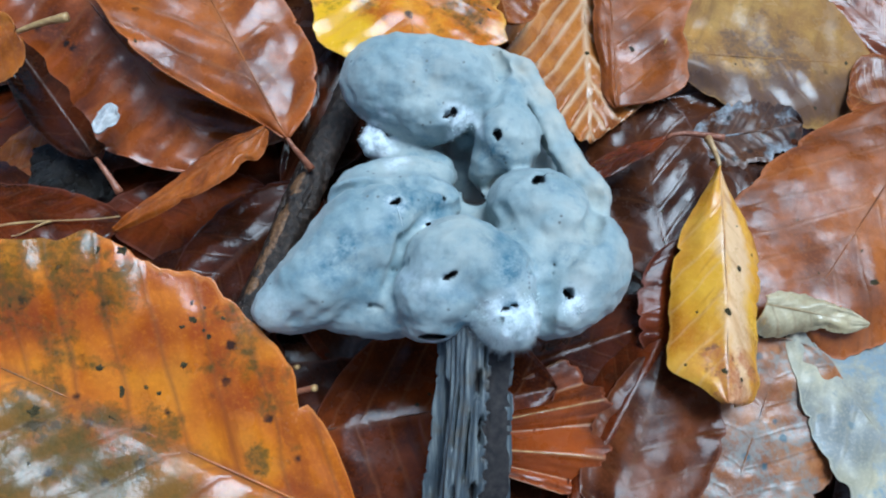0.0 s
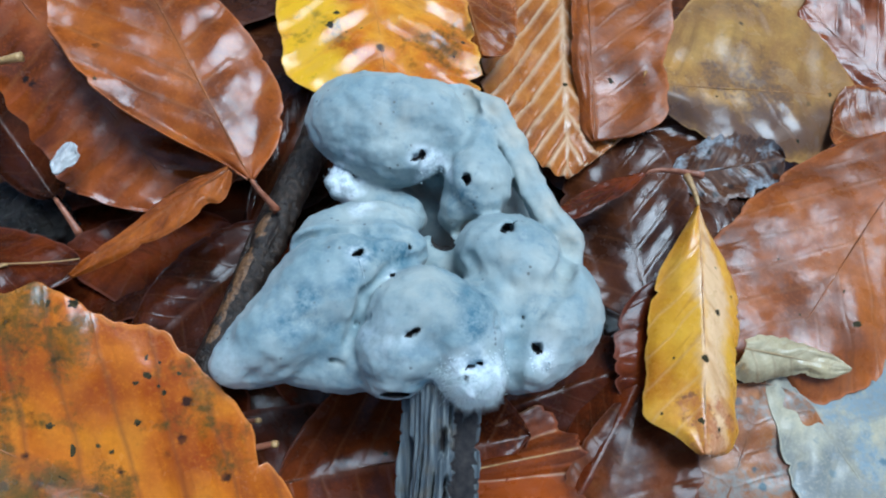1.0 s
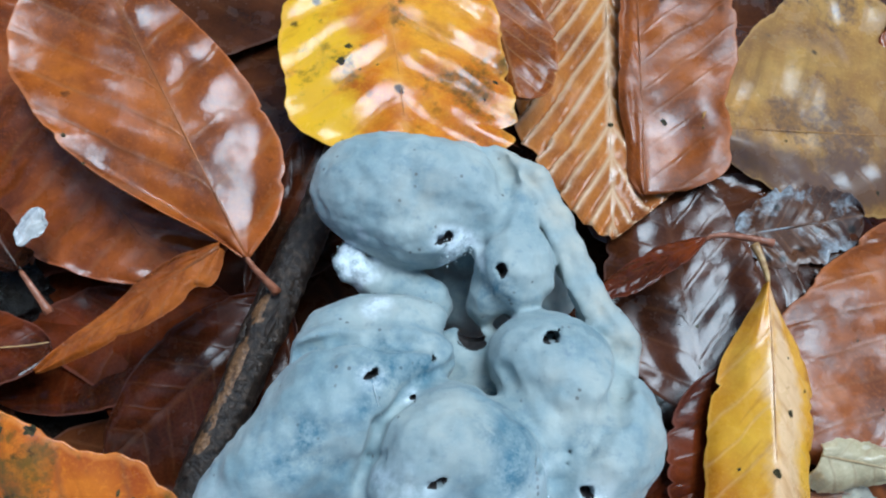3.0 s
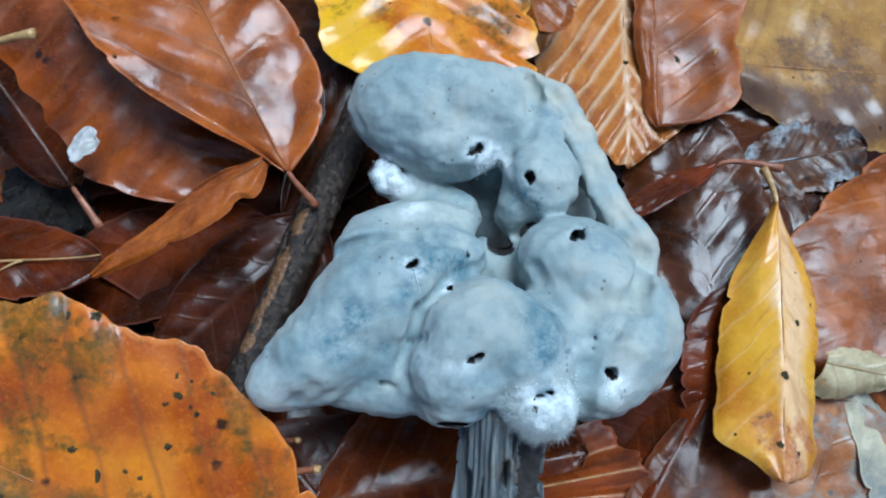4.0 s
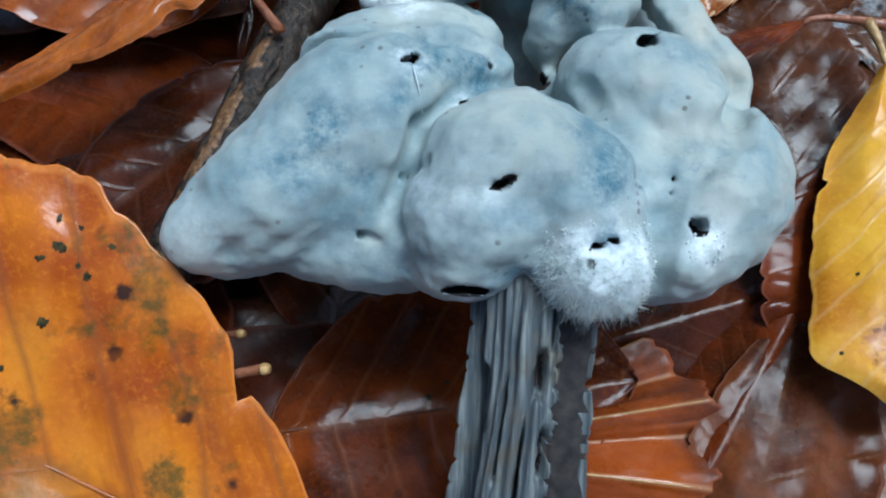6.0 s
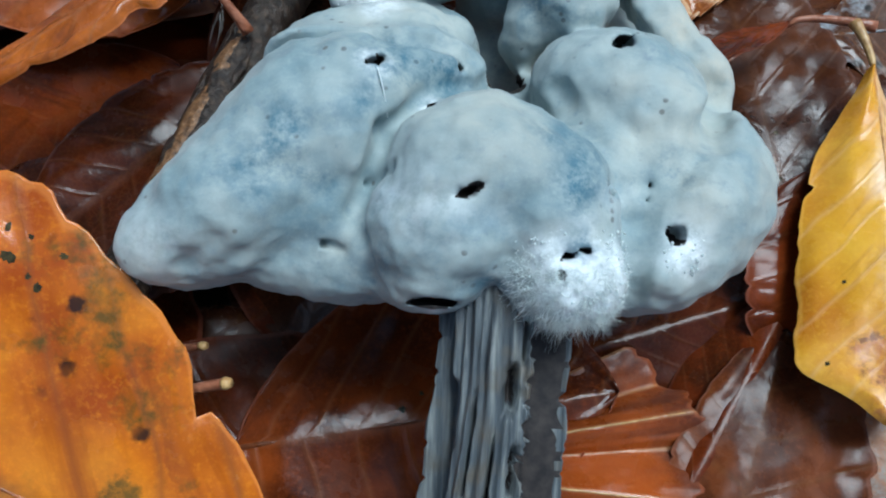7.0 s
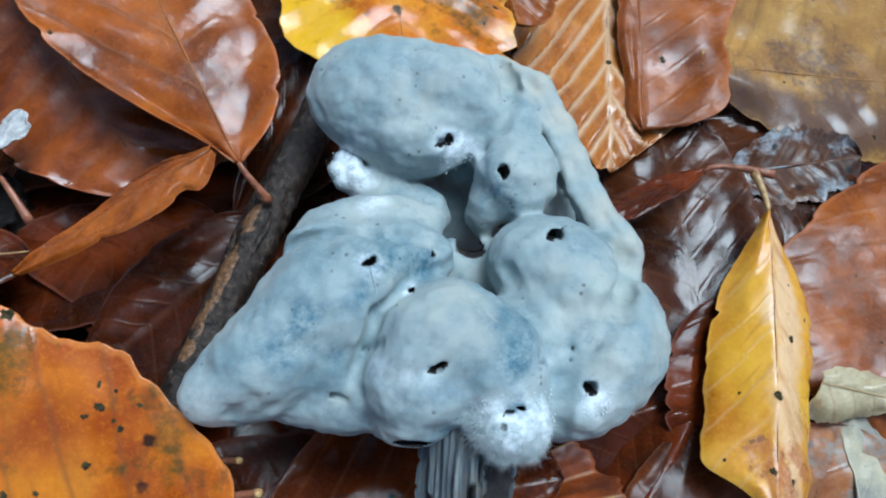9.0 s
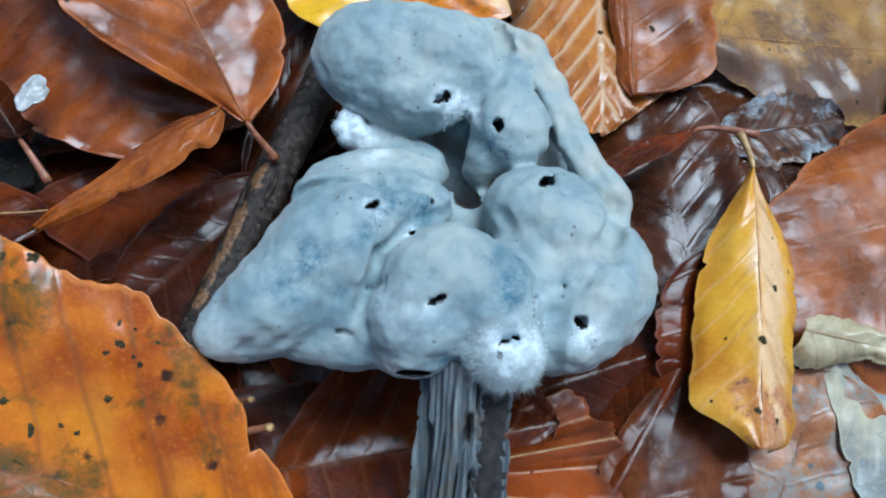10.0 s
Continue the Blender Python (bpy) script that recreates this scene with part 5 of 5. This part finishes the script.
# pleated pale leaf
leaf('light brown pleated beech leaf with pale ribs', TAN,
     (51.8, 196.8, 5.4), (49.5, 107.5, -4.0), (64.5, 138.1, 0.4), (31.9, 130.6, -1.6), sw=0.68, veins=10.5, slant=0.31, ridge=2.7, ragged=0.03, seed=18, pleat=True, rows=130,
     stops=((0, 0, 0), (0.2, 0.7, 0.75), (0.5, 1.0, 0.98), (0.70, 1.05, 1.0), (0.80, 1.08, 0.74), (0.87, 1.02, 0.54), (0.93, 0.60, 0.36), (1.0, 0.02, 0.02)),
     spots=((0.725, 0.02, 0.9), (0.72, -0.04, 0.6)))
# brown leaf on it
leaf('brown beech leaf with a small hole and a broken end', SMOOTH,
     (55.4, 115.9, -0.8), (56.2, 181.8, 10.4), (51.8, 138.2, 1.5), (73.8, 140.8, 7.2), sw=0.36, veins=9, ridge=0.10, camber=0.8, ragged=0.03, seed=19,
     stops=((0, 0.1, 0.42), (0.03, 0.4, 0.74), (0.08, 0.7, 0.86), (0.16, 0.7, 0.90), (0.3, 1.0, 0.92), (0.55, 1.0, 1.05), (0.8, 0.7, 0.8), (1.0, 0, 0)),
     # the hole is a dark disc on an unbroken blade
     spots=((0.228, 0.24, 1.35),))
# large tan leaf
leaf('large tan and grey-brown decaying leaf', TANGREY,
     (66.6, 129.6, 4.2), (124.0, 134.0, 1.8), (97.0, 165.4, 8.0), (95.5, 115.6, -2.4), veins=6, ridge=0.3, camber=1.6, ragged=0.05, seed=20, curl=1.4,
     stops=((0, 0.1, 0.06), (0.10, 0.42, 0.34), (0.25, 0.78, 0.66), (0.45, 1.0, 0.98), (0.62, 1.05, 1.02), (0.8, 0.9, 0.8), (1.0, 0.1, 0.05)),
     spots=((0.82, -0.02, 0.9), (0.65, 0.70, 0.8), (0.31, 0.18, 0.5),))
# brown leaf at the edge
leaf('brown beech leaf over the tan leaf', RUSSET,
     (133.3, 131.1, 3.5), (110.6, 157.7, 7.1), (116.2, 141.1, 2.7), (127.5, 158.5, 12.0), sw=0.5, p=0.5, ridge=0.08, seed=21)
# orange scrap at the edge
leaf('small orange-brown leaf scrap', AMBER,
     (129.7, 114.2, 2.4), (112.7, 124.9, 0.8), (123.5, 134.6, 4.4), (116.7, 111.8, 1.7), sw=0.55, p=0.5, ridge=0.06, seed=22)
# broad brown leaf
leaf('broad glossy brown beech leaf with faint veins', SMOOTH,
     (131.8, 121.0, 7.6), (88.5, 66.4, -3.6), (79.8, 93.4, -1.6), (118.2, 74.0, -1.8), sw=0.5, p=0.42, veins=6, ridge=0.14, camber=2.6, ragged=0.035, seed=23, curl=1.0,
     spots=((0.67, 0.15, 1.1), (0.69, 0.48, 1.3), (0.60, -0.45, 0.5), (0.82, -0.07, 0.5),))
# dark leaf with its whitish sheen painted in
leaf('dark decayed leaf with whitish sheen painted on in patches', SHEEN_PATCHED,
     (72.7, 109.0, -2.3), (99.1, 114.6, 0.1), (86.8, 120.5, -0.3), (86.8, 103.7, -2.0), sw=0.5, p=0.5, ragged=0.14, ridge=0.3, seed=24)
# leaf between
leaf('dark brown leaf under the sheen-patched leaf', DARKBROWN,
     (65.0, 120.0, -4.4), (98.5, 98.2, -1.5), (90.0, 120.0, -1.4), (77.9, 94.9, -3.6), sw=0.5, p=0.6, seed=25)
# pale decayed leaf
leaf('pale grey-beige decayed leaf with bluish mould', GREY,
     (89.0, 65.8, -5.0), (116.0, 23.0, -12.0), (128.0, 62.0, -8.4), (91.0, 39.6, -10.4), veins=6, ridge=0.22, ragged=0.03, seed=26,
     stops=((0, 0.05, 0.22), (0.06, 0.40, 0.42), (0.2, 0.78, 0.68), (0.45, 1.0, 0.98), (0.7, 0.9, 1.0), (1.0, 0.1, 0.1)))
# curled pale edge
leaf('pale yellowish curled leaf scrap', PALEYELLOW,
     (79.6, 67.2, 0.4), (100.4, 64.0, 0.2), (90.4, 68.8, 1.0), (87.8, 61.4, -3.4), veins=5, camber=1.6, ragged=0.09, seed=27, ridge=0.3, curl=0.8,
     stops=((0, 0.5, 0.9), (0.12, 0.9, 1.15), (0.35, 1.0, 0.9), (0.6, 0.9, 0.5), (0.85, 0.6, 0.45), (1.0, 0.1, 0.1)))
# veined brown leaf below
leaf('glossy brown beech leaf with mould patches', BROWNGREY,
     (70.2, 25.8, -18.6), (85.6, 62.6, -5.5), (54.1, 46.0, -15.6), (95.0, 41.6, -10.9), sw=0.5, p=0.42, veins=6, ridge=0.22, seed=28)
# glossy leaf low
leaf('wet red-brown leaf reflecting the pale sky', SHEEN,
     (47.0, 24.2, -11.9), (61.4, 61.0, -7.6), (45.0, 42.6, -12.9), (70.2, 40.8, -10.9), sw=0.5, p=0.5, veins=5, ridge=0.22, seed=29)
# orange leaf at the top
leaf('orange-yellow beech leaf with dark spots', ORANGE_YELLOW,
     (-1.4, 176.8, 16.7), (9.6, 112.3, 9.0), (27.1, 129.6, 11.0), (-13.8, 126.9, 7.6), sw=0.74, veins=6, ridge=1.0, camber=1.4, ragged=0.03, seed=30,
     stops=((0, 0.05, 0.05), (0.2, 0.65, 0.62), (0.45, 0.98, 0.95), (0.72, 1.0, 1.0), (0.86, 1.02, 0.92), (0.93, 0.9, 0.62), (1.0, 0.35, 0.1)),
     spots=((0.63, 0.42, 1.2), (0.68, 0.48, 1.3), (0.70, 0.34, 0.9), (0.69, 0.18, 0.8), (0.78, 0.03, 0.8), (0.74, -0.86, 1.2), (0.80, -0.70, 0.9)))
# red-orange leaf
leaf('red-orange wet beech leaf lying behind the cap', AMBER,
     (20.4, 166.7, 12.0), (28.9, 128.0, 9.9), (35.9, 144.1, 11.0), (22.0, 145.7, 7.9), sw=0.5, p=0.5, seed=32)
# dark leaf behind the cap
leaf('dark brown leaf behind the cap', DARKBROWN,
     (36.0, 128.2, -5.4), (17.5, 153.5, 2.6), (38.5, 145.2, 0.3), (21.9, 134.8, -0.9), sw=0.5, p=0.5, seed=33)
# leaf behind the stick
leaf('dark red-brown leaf behind the stick', DEEP_SHADE,
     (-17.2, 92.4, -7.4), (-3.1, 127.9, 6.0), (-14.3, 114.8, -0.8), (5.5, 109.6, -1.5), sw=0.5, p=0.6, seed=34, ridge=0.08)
